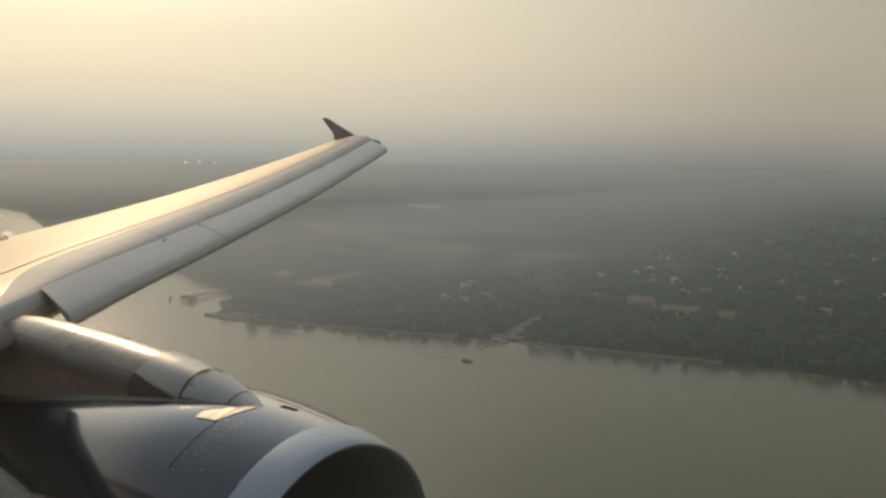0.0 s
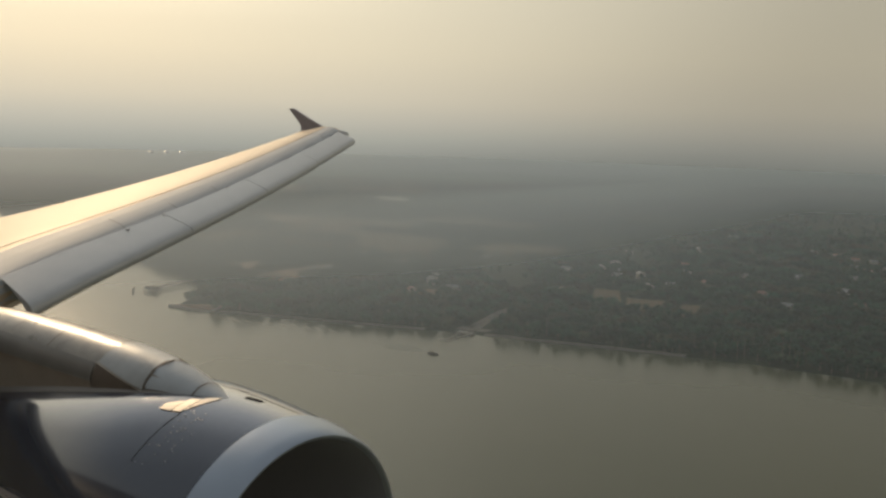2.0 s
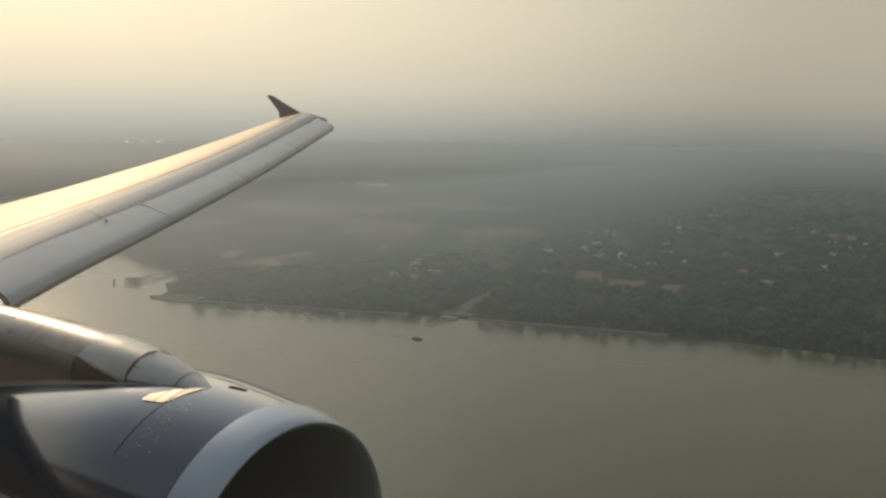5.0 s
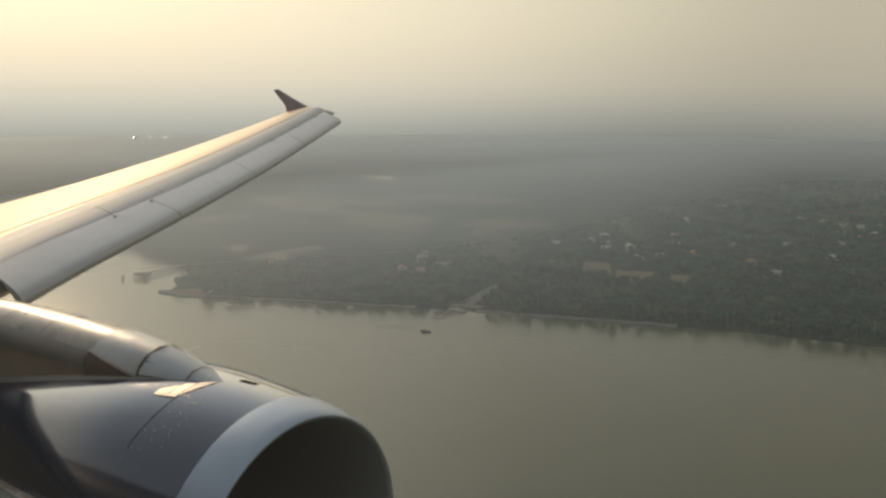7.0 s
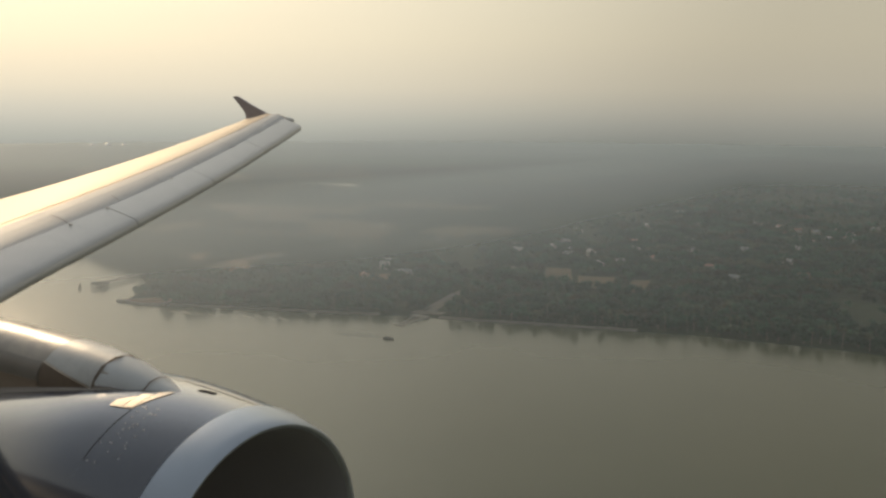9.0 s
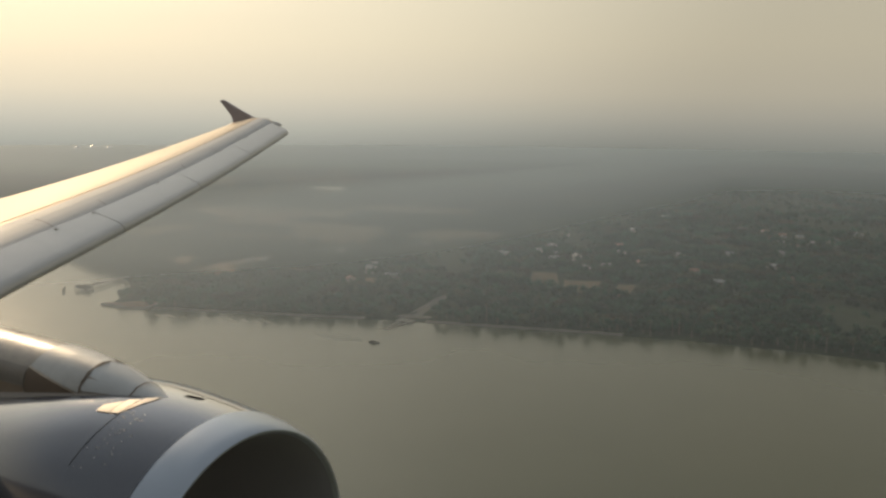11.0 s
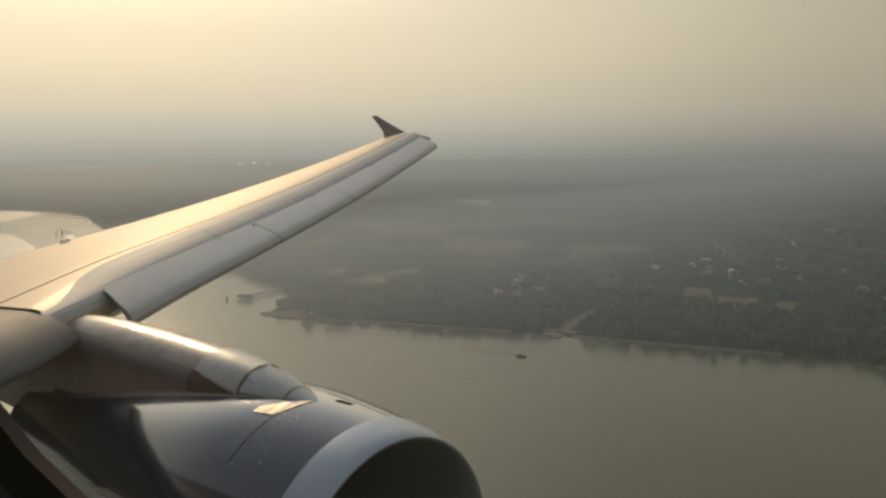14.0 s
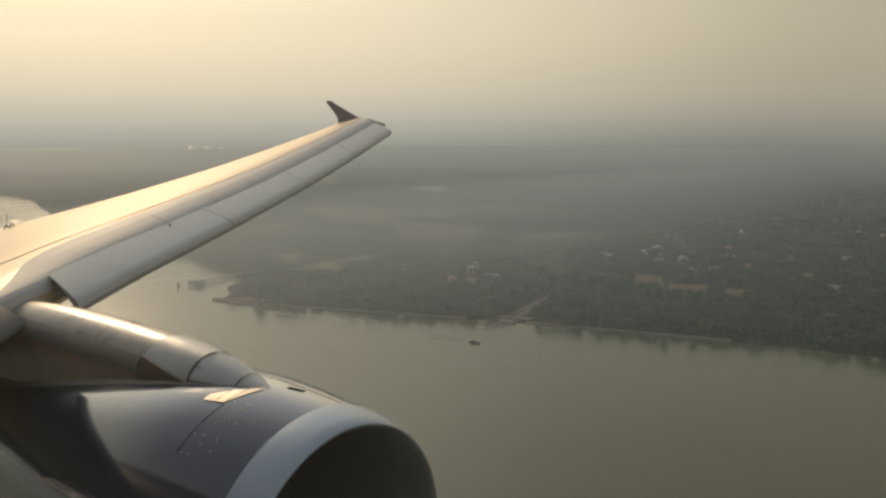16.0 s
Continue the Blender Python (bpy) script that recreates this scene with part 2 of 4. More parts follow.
def pane_material():
    """Clear plastic with a film of dust and a few wiped streaks, which the sun lights up."""
    m, n = material("dusty window plastic")
    at = n.add("ShaderNodeNewGeometry").outputs["Position"]
    wipe = n.add("ShaderNodeTexNoise", Vector=n.vmath("MULTIPLY", at, (60.0, 1.0, 7.0)), Scale=1.0, Detail=3.0, Roughness=0.6).outputs[0]
    film = n.add("ShaderNodeTexNoise", Vector=at, Scale=5.0, Detail=3.0).outputs[0]
    dust = n.math("ADD", n.ramp(wipe, [(0.0, 0.0), (0.62, 0.0), (0.8, 0.008)]), n.add("ShaderNodeMapRange", Value=film, To_Min=0.005, To_Max=0.013).outputs[0])
    n.add("ShaderNodeOutputMaterial", Surface=n.add("ShaderNodeMixShader", Fac=dust, i1=n.add("ShaderNodeBsdfTransparent"), i2=n.add("ShaderNodeBsdfTranslucent", Color=(0.9, 0.88, 0.85, 1))))
    return m


WATER, MIST, PANE = water_material(), mist_material(), pane_material()


# ======== building helpers ========
def mesh_of(name, bm, mat):
    me = bpy.data.meshes.new(name)
    bm.to_mesh(me)
    bm.free()
    me.materials.append(mat)
    return me


def smooth(bm, angle=35):
    for f in bm.faces:
        f.smooth = True
    for e in bm.edges:
        if len(e.link_faces) == 2 and e.calc_face_angle(0) > radians(angle):
            e.smooth = False
    return bm


def part(name, bm, mat, parent, label=""):
    ob = new(name, mesh_of(name, bm, mat))
    ob.parent = parent
    return tagged(ob, label)


def thing(name, label, category, at=(0, 0, 0), group="", turn=0.0):
    ob = new(name)
    ob.matrix_basis = pose(*at, 0, 0, turn)
    return tagged(ob, label, category, group)


def setting(name, bm, mat, label, category, kind="structure"):
    return tagged(new(name, mesh_of(name, bm, mat)), label, category, kind=kind)


def loft(sections, close=True, caps=True):
    """Skin over rings of the same number of points."""
    bm = bmesh.new()
    rings = [[bm.verts.new(p) for p in s] for s in sections]
    n = len(rings[0])
    for a, b in zip(rings, rings[1:]):
        for i in range(n if close else n - 1):
            j = (i + 1) % n
            bm.faces.new((a[i], a[j], b[j], b[i]))
    if caps and close:
        bm.faces.new(rings[0][::-1])
        bm.faces.new(rings[-1])
    bmesh.ops.recalc_face_normals(bm, faces=bm.faces)
    return bm


def turned(profile, centre, n=72):
    """A skin turned about the engine's axis, along x; profile: x and radius."""
    y0, z0 = centre
    return smooth(loft([[(x, y0 + r * math.cos(2 * math.pi * i / n), z0 + r * math.sin(2 * math.pi * i / n)) for i in range(n)] for x, r in profile], True, False))


def box(size, at=(0, 0, 0), bevel=0.0):
    bm = bmesh.new()
    bmesh.ops.create_cube(bm, size=1)
    bmesh.ops.scale(bm, vec=size, verts=bm.verts)
    if bevel:
        bmesh.ops.bevel(bm, geom=bm.edges[:], offset=bevel, segments=2, affect="EDGES")
    bmesh.ops.translate(bm, vec=at, verts=bm.verts)
    return bm


def tube(points, radii, n=8):
    """A round bar along points."""
    rings = []
    for k, p in enumerate(points):
        p = Vector(p)
        d = (Vector(points[min(k + 1, len(points) - 1)]) - Vector(points[max(k - 1, 0)])).normalized()
        a = d.orthogonal().normalized()
        b = d.cross(a)
        r = radii[k] if isinstance(radii, (list, tuple)) else radii
        rings.append([p + r * (math.cos(2 * math.pi * i / n) * a + math.sin(2 * math.pi * i / n) * b) for i in range(n)])
    return smooth(loft(rings))


# ======== river, land and mist ========
RIVER = -180.0
# the far bank, from the inlet down stream; x ahead, y abeam
BANK = [(-4900, -700), (-2750, 480), (-2250, 850), (-2090, 890), (-1940, 945), (-1780, 930), (-1620, 865), (-1440, 795), (-1250, 752), (-1080, 712), (-1010, 694), (-930, 676), (-858, 656), (-800, 640), (-752, 622),
        (-718, 588), (-688, 541), (-655, 544), (-605, 562), (-561, 580), (-491, 606), (-438, 630), (-359, 652), (-298, 672), (-198, 702),
        (-110, 716), (-20, 722), (300, 740), (900, 800), (1500, 900), (4900, 1200)]


def bank_distance(x, y):
    """Metres from the bank, positive on land."""
    best = np.full(x.shape, 1e9)
    for (ax, ay), (bx, by) in zip(BANK, BANK[1:]):
        ux, uy = bx - ax, by - ay
        k = np.clip(((x - ax) * ux + (y - ay) * uy) / (ux * ux + uy * uy), 0, 1)
        best = np.minimum(best, np.hypot(x - ax - k * ux, y - ay - k * uy))
    ring = BANK + [(4900, 9000), (-4900, 9000)]
    inside = np.zeros(x.shape, bool)
    for (ax, ay), (bx, by) in zip(ring, ring[1:] + ring[:1]):
        if ay != by:
            inside ^= ((ay > y) != (by > y)) & (x < (bx - ax) * (y - ay) / (by - ay) + ax)
    return np.where(inside, best, -best)


def land_height(x, y):
    d = bank_distance(x, y)
    z = np.interp(d, [-30, -4, 0, 6, 40, 400], [-4, -1.2, 0.0, 1.4, 2.2, 4.0])
    z = z + np.where(d > 30, 0.6 * np.sin(x * 0.02) * np.cos(y * 0.017), 0)
    return RIVER + z


def polar_sheet(azimuths, ranges, height):
    az, r = np.meshgrid(np.radians(azimuths), np.asarray(ranges, float))
    x, y = -r * np.sin(az), r * np.cos(az)
    z = height(x, y)
    verts = np.stack([x, y, z], -1).reshape(-1, 3)
    n = len(azimuths)
    i = np.arange(len(ranges) - 1)[:, None] * n + np.arange(n - 1)[None]
    faces = np.stack([i, i + n, i + n + 1, i + 1], -1).reshape(-1, 4)
    return verts.tolist(), faces.tolist()


def sheet(name, data, mat, label, category, kind="structure"):
    me = bpy.data.meshes.new(name)
    me.from_pydata(data[0], [], data[1])
    me.materials.append(mat)
    me.shade_smooth()
    me.update()
    return tagged(new(name, me), label, category, kind=kind)


fine_az = np.concatenate([np.arange(-180, -10, 6), np.arange(-10, 80, 0.3), np.arange(80, 181, 5)])
fine_r = np.concatenate([[0.01, 150, 300, 400], np.arange(480, 1250, 6), np.geomspace(1260, 4900, 70)])
sheet("ground", polar_sheet(fine_az, fine_r, land_height), SOIL, "dull green and brown river plain under woods and fields", "ground")
sheet("water", polar_sheet(np.arange(-180, 181, 3), [0.01, 200, 500, 900, 1500, 2500, 3600, 4900], lambda x, y: np.full(x.shape, RIVER)), WATER,
      "calm muddy olive river reflecting the hazy sky", "water")


def mist_height(x, y):
    return np.full(np.shape(x), -150.0)


# carries the painted haze above the treetops
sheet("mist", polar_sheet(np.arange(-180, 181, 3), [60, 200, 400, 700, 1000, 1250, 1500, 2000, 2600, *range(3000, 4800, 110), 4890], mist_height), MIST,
      "haze painted on to a clear sheet over the river plain", "mist", "stuff")


def patch(name, corners, mat, label, lift=0.35, shoal=False):
    """A field or track laid over the ground, or a shoal just out of the water."""
    bm = bmesh.new()
    cs = [Vector((x, y, 0)) for x, y in corners]
    mid = sum(cs, Vector()) / len(cs)
    ring = []
    for a, b in zip(cs, cs[1:] + cs[:1]):
        for k in range(6):
            p = a.lerp(b, k / 6)
            ring.append(p + (p - mid) * random.uniform(-0.04, 0.04))
    top, foot = [], []
    for p in ring:
        z = RIVER if shoal else float(land_height(np.array([p.x]), np.array([p.y]))[0])
        top.append(bm.verts.new((p.x, p.y, z + lift)))
        foot.append(bm.verts.new((p.x, p.y, z - 0.5)))
    z = RIVER if shoal else float(land_height(np.array([mid.x]), np.array([mid.y]))[0])
    c = bm.verts.new((mid.x, mid.y, z + lift))
    for i in range(len(ring)):
        j = (i + 1) % len(ring)
        bm.faces.new((top[i], top[j], c))
        bm.faces.new((foot[i], foot[j], top[j], top[i]))
    bmesh.ops.recalc_face_normals(bm, faces=bm.faces)
    return setting(name, bm, mat, label, "field")


FIELDS = [
    ("sandy_field", [(-831, 736), (-824, 775), (-770, 712), (-803, 719)], SAND, "bare sandy clearing among riverside trees"),
    ("sandy_field", [(-758, 729), (-760, 754), (-746, 820), (-714, 769), (-710, 723)], SAND, "tan ploughed field beside the river woods"),
    ("brown_field", [(-756, 697), (-758, 724), (-710, 717), (-709, 683)], FALLOW, "brown fallow field beside the river woods"),
    ("field_path", [(-761, 724), (-761, 729), (-706, 722), (-706, 717)], TRACK, "pale dirt path between two fields"),
    ("dirt_road", [(-441, 732), (-437, 737), (-454, 895), (-457, 893)], TRACK, "grey dirt road between trees and houses"),
    ("sandy_apron", [(-432, 640), (-404, 648), (-403, 657), (-430, 650)], TRACK, "sandy ground behind the river landing"),
    ("house_yard", [(-568, 732), (-532, 742), (-538, 780), (-576, 760)], FALLOW, "bare brown yard round a shed"),
    ("dry_field", [(-424, 905), (-396, 910), (-368, 852), (-391, 828)], STRAW, "pale dry field between houses"),
    ("dry_field", [(-373, 877), (-336, 893), (-322, 831), (-350, 827)], STRAW, "straw-coloured field behind bank trees"),
    ("dry_field", [(-316, 890), (-298, 895), (-287, 835), (-302, 830)], STRAW, "small yellowed field behind bank trees"),
    ("dirt_track", [(-423, 636), (-413, 648), (-435, 737), (-443, 732)], TRACK, "grey dirt track running up from the landing"),
]
for name, corners, mat, label in FIELDS:
    patch(name, corners, mat, label)


# wet mud banks in the inlet
for corners in ([(-2096, 819), (-2034, 892), (-1948, 920), (-1894, 880), (-1812, 782), (-1804, 703)], [(-1606, 606), (-1567, 684), (-1455, 654), (-1355, 628), (-1285, 543), (-1276, 493)],
                [(-1500, 748), (-1487, 752), (-1420, 722), (-1424, 712), (-1462, 724)]):
    patch("mud_bank", corners, MUD, "wet mud bank shining in the river inlet", 0.2, True)

# larger fields on the plain behind the village
g = random.Random(5)
for k in range(34):
    az, r = radians(g.uniform(24, 64)), g.uniform(1180, 2700)
    cx, cy = -r * math.sin(az), r * math.cos(az)
    if bank_distance(np.array([cx]), np.array([cy]))[0] < 170:
        continue
    lx, ly, tilt = g.uniform(90, 260), g.uniform(60, 170), g.uniform(-0.4, 0.4) + 0.35
    ring = [(cx + lx * u * math.cos(tilt) - ly * v * math.sin(tilt), cy + lx * u * math.sin(tilt) + ly * v * math.cos(tilt)) for u, v in ((-0.5, -0.5), (0.5, -0.4), (0.45, 0.5), (-0.5, 0.45))]
    name, mat, label = (("dry_field", STRAW, "dull straw-coloured field on the river plain"), ("brown_field", FALLOW, "brown fallow field on the river plain"))[k % 2]
    patch(name, ring, mat, label, 0.5)
    FIELDS.append((name, ring, mat, label))

g = random.Random(21)
for k in range(16):
    az, r = radians(g.uniform(38, 68)), g.uniform(1900, 4200)
    cx, cy = -r * math.sin(az), r * math.cos(az)
    if bank_distance(np.array([cx]), np.array([cy]))[0] < 120:
        continue
    lx, ly, tilt = g.uniform(60, 190), g.uniform(25, 70), g.uniform(-0.5, 0.5)
    ring = [(cx + lx * u * math.cos(tilt) - ly * v * math.sin(tilt), cy + lx * u * math.sin(tilt) + ly * v * math.cos(tilt)) for u, v in ((-0.5, -0.5), (0.5, -0.4), (0.45, 0.5), (-0.5, 0.45))]
    wet = k % 3 == 0
    patch("flooded_field" if wet else "far_field", ring, WATER if wet else SAND, "flooded field shining on the far plain" if wet else "pale dry field on the far plain", 0.6)


# ======== the airliner's wing, engine and window ========
plane = thing("airliner", "grey airliner wing with dark blue engine, seen from its cabin", "airliner")


def nose(y):
    """The leading edge of the lowered slats at a place along the span."""
    sag = 0.085 * math.sin(math.pi * (y - 5.5) / 9.8) if 5.5 < y < 15.3 else 0.0
    return -7.85 - (y - 4.5) * 0.4954, -1.84 + (y - 4.5) * 0.1333 - sag


def tail(y):
    x = -14.96 + 0.28 * (15.4 - y) if y > 4.6 else -11.94
    sag = 0.12 * math.sin(math.pi * (y - 5.2) / 10.2) if 5.2 < y < 15.4 else 0.0
    return x, -1.56 + (y - 6.1) * 0.1405 - sag


UP_C = [0.42, 0.425, 0.45, 0.50, 0.58, 0.68, 0.85, 1.3]
UP_Z = [-0.06, 0.04, 0.11, 0.155, 0.186, 0.206, 0.222, 0.205]

UP_Z_ROOT = [-0.06, 0.09, 0.17, 0.197, 0.21, 0.217, 0.222, 0.205]


def wing_section(y):
    x0, z0 = nose(y)
    xt, zt = tail(y)
    out = max(0.0, (y - 4.5) / 10.8)
    pts = []
    # inboard of the pylon the nose is fuller
    full = min(1.0, max(0.0, 4.9 - y))
    for c, h in zip(UP_C, [a + (b - a) * full for a, b in zip(UP_Z, UP_Z_ROOT)]):
        a = c * (1.0 - out * float(np.interp(c, [0.5, 0.85], [0.08, 0.25]))) / 0.896
        pts.append((x0 - a, y, z0 + 0.053 * a + h))
    xs, zs = pts[-1][0], pts[-1][2]
    for k in range(1, 9):
        f = k / 8
        pts.append((xs + (xt - xs) * f, y, zs + (zt - zs) * (0.82 * f + 0.18 * f * f)))
    depth = 0.10 + 0.035 * (15.5 - y)
    low = []
    for k in range(1, 8):
        f = k / 8
        i = (xt + (pts[0][0] - xt) * f)
        low.append((i, y, zt + (pts[0][2] - zt) * f - depth * math.sin(math.pi * f) ** 0.7))
    return pts, low


spans = [-1.2, 0, 1, 2, 3, 3.6, 4.2, 4.8, 5.5, 6.5, 7.5, 8.5, 9.5, 10.5, 11.5, 12.5, 13.5, 14.4, 15.0, 15.3, 15.42]
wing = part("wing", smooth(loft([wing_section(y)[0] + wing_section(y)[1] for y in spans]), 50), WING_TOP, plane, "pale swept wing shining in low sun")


INNER_SLAT = [(1.45, 0.325), (1.0, 0.345), (0.62, 0.335), (0.5, 0.315), (0.34, 0.27), (0.2, 0.215), (0.09, 0.15), (0.02, 0.09), (0.0, 0.045), (0.006, 0.01),
              (0.03, -0.015), (0.08, 0.0), (0.16, 0.06), (0.3, 0.17), (0.45, 0.265), (0.61, 0.32), (1.0, 0.33), (1.44, 0.312)]


def slat(y0, y1, ahead=0.0, up=0.0, prof=None, flush=False):
    prof = prof or [(0.42, 0.191), (0.32, 0.153), (0.2, 0.105), (0.1, 0.061), (0.045, 0.033), (0.012, 0.004), (0.0, -0.035), (0.004, -0.07),
            (0.025, -0.095), (0.06, -0.075), (0.12, -0.01), (0.2, 0.065), (0.3, 0.135), (0.418, 0.182)]
    out = []
    n = 9
    for k in range(n):
        y = y0 + (y1 - y0) * k / (n - 1)
        x, z = nose(y)
        s = 1.0 - 0.07 * max(0.0, (y - 4.5) / 10.8)
        deep = 0.0 if ahead else max(0.0, (8.5 - y) / 4.0)
        prof_y = [(c * (1 + 0.18 * deep * (c > 0.15)), h * (1 + 0.09 * deep * (c > 0.15))) for c, h in prof]
        if k == 0 and flush:
            # this end is cut along the flow
            out.append([(nose(y + 0.444 * c)[0] - 0.896 * c, y, nose(y + 0.444 * c)[1] + h) for c, h in prof_y])
        else:
            # the inner slat's outer end is rounded off
            t = (1, 1, 1, 1, 1, 1, 1, 0.97, 0.82)[k] if ahead else 1
            cut = [(0.62 - (0.62 - c) * t, 0.33 - (0.33 - h) * t) for c, h in prof] if ahead else prof_y
            out.append([(x + ahead - 0.896 * c * s, y - 0.444 * c * s, z + up + (0.12 * (3.4 - y) if ahead else 0.0) + h * s) for c, h in cut])
    return smooth(loft(out), 40)


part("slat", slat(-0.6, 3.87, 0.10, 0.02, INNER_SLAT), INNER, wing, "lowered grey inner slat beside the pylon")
# dark strip put in for the shaded gap between slat end and wing
edge = [(nose(3.87)[0] + 0.10 - 0.896 * c, 3.872 - 0.444 * c, nose(3.87)[1] + 0.02 - 0.0564 + h + 0.004) for c, h in ((1.4, 0.327), (1.0, 0.345), (0.62, 0.335), (0.52, 0.32))]
part("end_seal", tube(edge, 0.014, 6), SEAM, wing, "dark strip painted for the shaded gap at the slat's end")
for y0, y1 in ((4.52, 7.68), (7.70, 10.25), (10.27, 12.79), (12.81, 15.3)):
    part("slat", slat(y0, y1, flush=y0 < 5), SLAT, wing, "lowered grey leading edge slat")


def ribbon(points, width, lift, mat, name, label=""):
    """A thin raised strip along the wing's skin."""
    bm = bmesh.new()
    rows = []
    for k, (x, y, z) in enumerate(points):
        rows.append([bm.verts.new((x + width / 2, y, z + lift - 0.004)), bm.verts.new((x + width / 2, y, z + lift)), bm.verts.new((x - width / 2, y, z + lift)), bm.verts.new((x - width / 2, y, z + lift - 0.004))])
    for a, b in zip(rows, rows[1:]):
        for i in range(3):
            bm.faces.new((a[i], a[i + 1], b[i + 1], b[i]))
    bmesh.ops.recalc_face_normals(bm, faces=bm.faces)
    return part(name, bm, mat, wing, label)


def nose_skin():
    """The leading edge skin ahead of the wing's front joint, in a painted shade tone; inboard of the slat its edge
    swings forward, as the sunlit area does.
    """
    rows = []
    for y in np.concatenate([np.linspace(0.2, 3.9, 14), np.linspace(4.0, 5.4, 24), np.linspace(5.6, 15.36, 40)]):
        pts = np.array(wing_section(y)[0][:8])
        back = nose(y)[0] - pts[:, 0]
        full = (back[6] + back[7]) / 2
        edge = float(np.interp(y, [3.4, 4.0, 4.24, 4.56, 4.95], [0.60, 0.68, 0.83, 1.07, full])) if y < 4.95 else full
        levels = back[0] + (edge - back[0]) * np.linspace(0, 1, 28) ** 2.2
        rows.append([(nose(y)[0] - a, y, float(np.interp(a, back, pts[:, 2])) + 0.004) for a in levels])
    return smooth(loft(rows, False, False), 60)


part("leading_edge_skin", nose_skin(), SKIN, wing, "matt grey leading edge skin ending at a painted shade line")


def on_wing(y, k, f=0.0):
    a, b = wing_section(y)[0][k], wing_section(y)[0][k + 1]
    return tuple(p + (q - p) * f for p, q in zip(a, b))


ribbon([on_wing(y, 6, 0.82 - 0.27 * min(1.0, max(0.0, (y - 5.0) / 5.0))) for y in np.linspace(0.5, 15.2, 40)], 0.011, 0.005, SEAM, "skin_joint", "dark spanwise skin joint")

def chord_joint(y, first, last):
    """A thin chordwise joint over the leading edge skin."""
    bm = bmesh.new()
    rows = []
    for k in range(first, last + 1):
        x, yy, z = wing_section(y)[0][k]
        rows.append([bm.verts.new((x, yy - 0.006, z + 0.008)), bm.verts.new((x, yy + 0.006, z + 0.008))])
    for a, b in zip(rows, rows[1:]):
        bm.faces.new((a[0], a[1], b[1], b[0]))
    bmesh.ops.recalc_face_normals(bm, faces=bm.faces)
    return part("chord_joint", bm, SEAM, wing)


for y, k in ((6.7, 6), (7.95, 5), (9.2, 5), (10.6, 5), (12.05, 6), (13.3, 5), (14.3, 5)):
    chord_joint(y, 2, k)

# the lowered flaps hang below and behind the trailing edge
def flap(y0, y1):
    rows = []
    for k in range(5):
        y = y0 + (y1 - y0) * k / 4
        xt, zt = tail(y)
        deep = 1.0 - 0.045 * max(0.0, y - 4.0)
        rows.append([(xt + 0.30, y, zt - 0.24), (xt - 0.1 * deep, y, zt - 0.22), (xt - 0.7 * deep, y, zt - 0.52 * deep), (xt - 1.25 * deep, y, zt - 0.98 * deep),
                     (xt - 1.22 * deep, y, zt - 1.02 * deep), (xt - 0.6 * deep, y, zt - 0.72 * deep), (xt + 0.05, y, zt - 0.44), (xt + 0.28, y, zt - 0.34)])
    return smooth(loft(rows), 40)


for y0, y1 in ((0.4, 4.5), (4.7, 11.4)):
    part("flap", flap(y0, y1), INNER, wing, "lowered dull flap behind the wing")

# the upright fence at the tip
fence = [(-15.38, 0.27), (-15.24, 0.285), (-14.9, 0.13), (-14.55, -0.02), (-14.22, -0.15), (-14.4, -0.22), (-14.96, -0.30), (-15.0, -0.1), (-15.2, 0.1)]
bm = loft([[(x, y, z) for x, z in fence] for y in (15.40, 15.46)])
bmesh.ops.bevel(bm, geom=bm.edges[:], offset=0.012, segments=1, affect="EDGES")
part("wing_fence", bm, FENCE, wing, "dark upright wingtip fence")
part("wingtip_fairing", smooth(loft([[(x, 15.43 + r * 0.7 * math.cos(a), z + r * math.sin(a)) for a in np.linspace(0, 2 * math.pi, 13)[:-1]]
     for x, z, r in ((-13.5, -0.275, 0.015), (-13.6, -0.265, 0.05), (-13.85, -0.25, 0.075), (-14.25, -0.235, 0.085), (-14.8, -0.26, 0.07), (-15.1, -0.29, 0.03))])), WING, wing, "white wingtip fairing")

# engine
AXIS = (4.15, -3.08)
engine = part("engine", turned([(-4.27, 1.055), (-4.4, 1.073), (-4.6, 1.096), (-4.75, 1.1105), (-4.832, 1.117)], AXIS), COWL, plane, "dark blue glossy engine cowl")
part("rear_cowl", turned([(-4.8324, 1.117), (-4.87, 1.1195), (-5.0, 1.127), (-5.15, 1.129), (-5.35, 1.122), (-5.6, 1.10), (-6.0, 1.05), (-6.4, 0.985), (-6.8, 0.915), (-7.24, 0.83), (-8.0, 0.68), (-8.8, 0.55), (-8.8, 0.51), (-7.6, 0.56)], AXIS), COWL, engine)
part("intake_lip", turned([(-4.262, 1.058), (-4.17, 1.046), (-4.07, 1.02), (-3.99, 1.0), (-3.965, 0.982), (-3.97, 0.965), (-3.995, 0.95)], AXIS), LIP, engine, "polished metal intake lip")
part("intake_duct", turned([(-3.996, 0.949), (-4.03, 0.933), (-4.07, 0.92), (-4.2, 0.895), (-4.5, 0.875), (-4.9, 0.88), (-5.3, 0.885), (-6.0, 0.87)], AXIS), DUCT, engine, "black intake duct")
part("spinner", turned([(-5.2, 0.01), (-5.3, 0.08), (-5.5, 0.17), (-5.75, 0.24), (-5.85, 0.26)], AXIS, 32), FAN, engine)
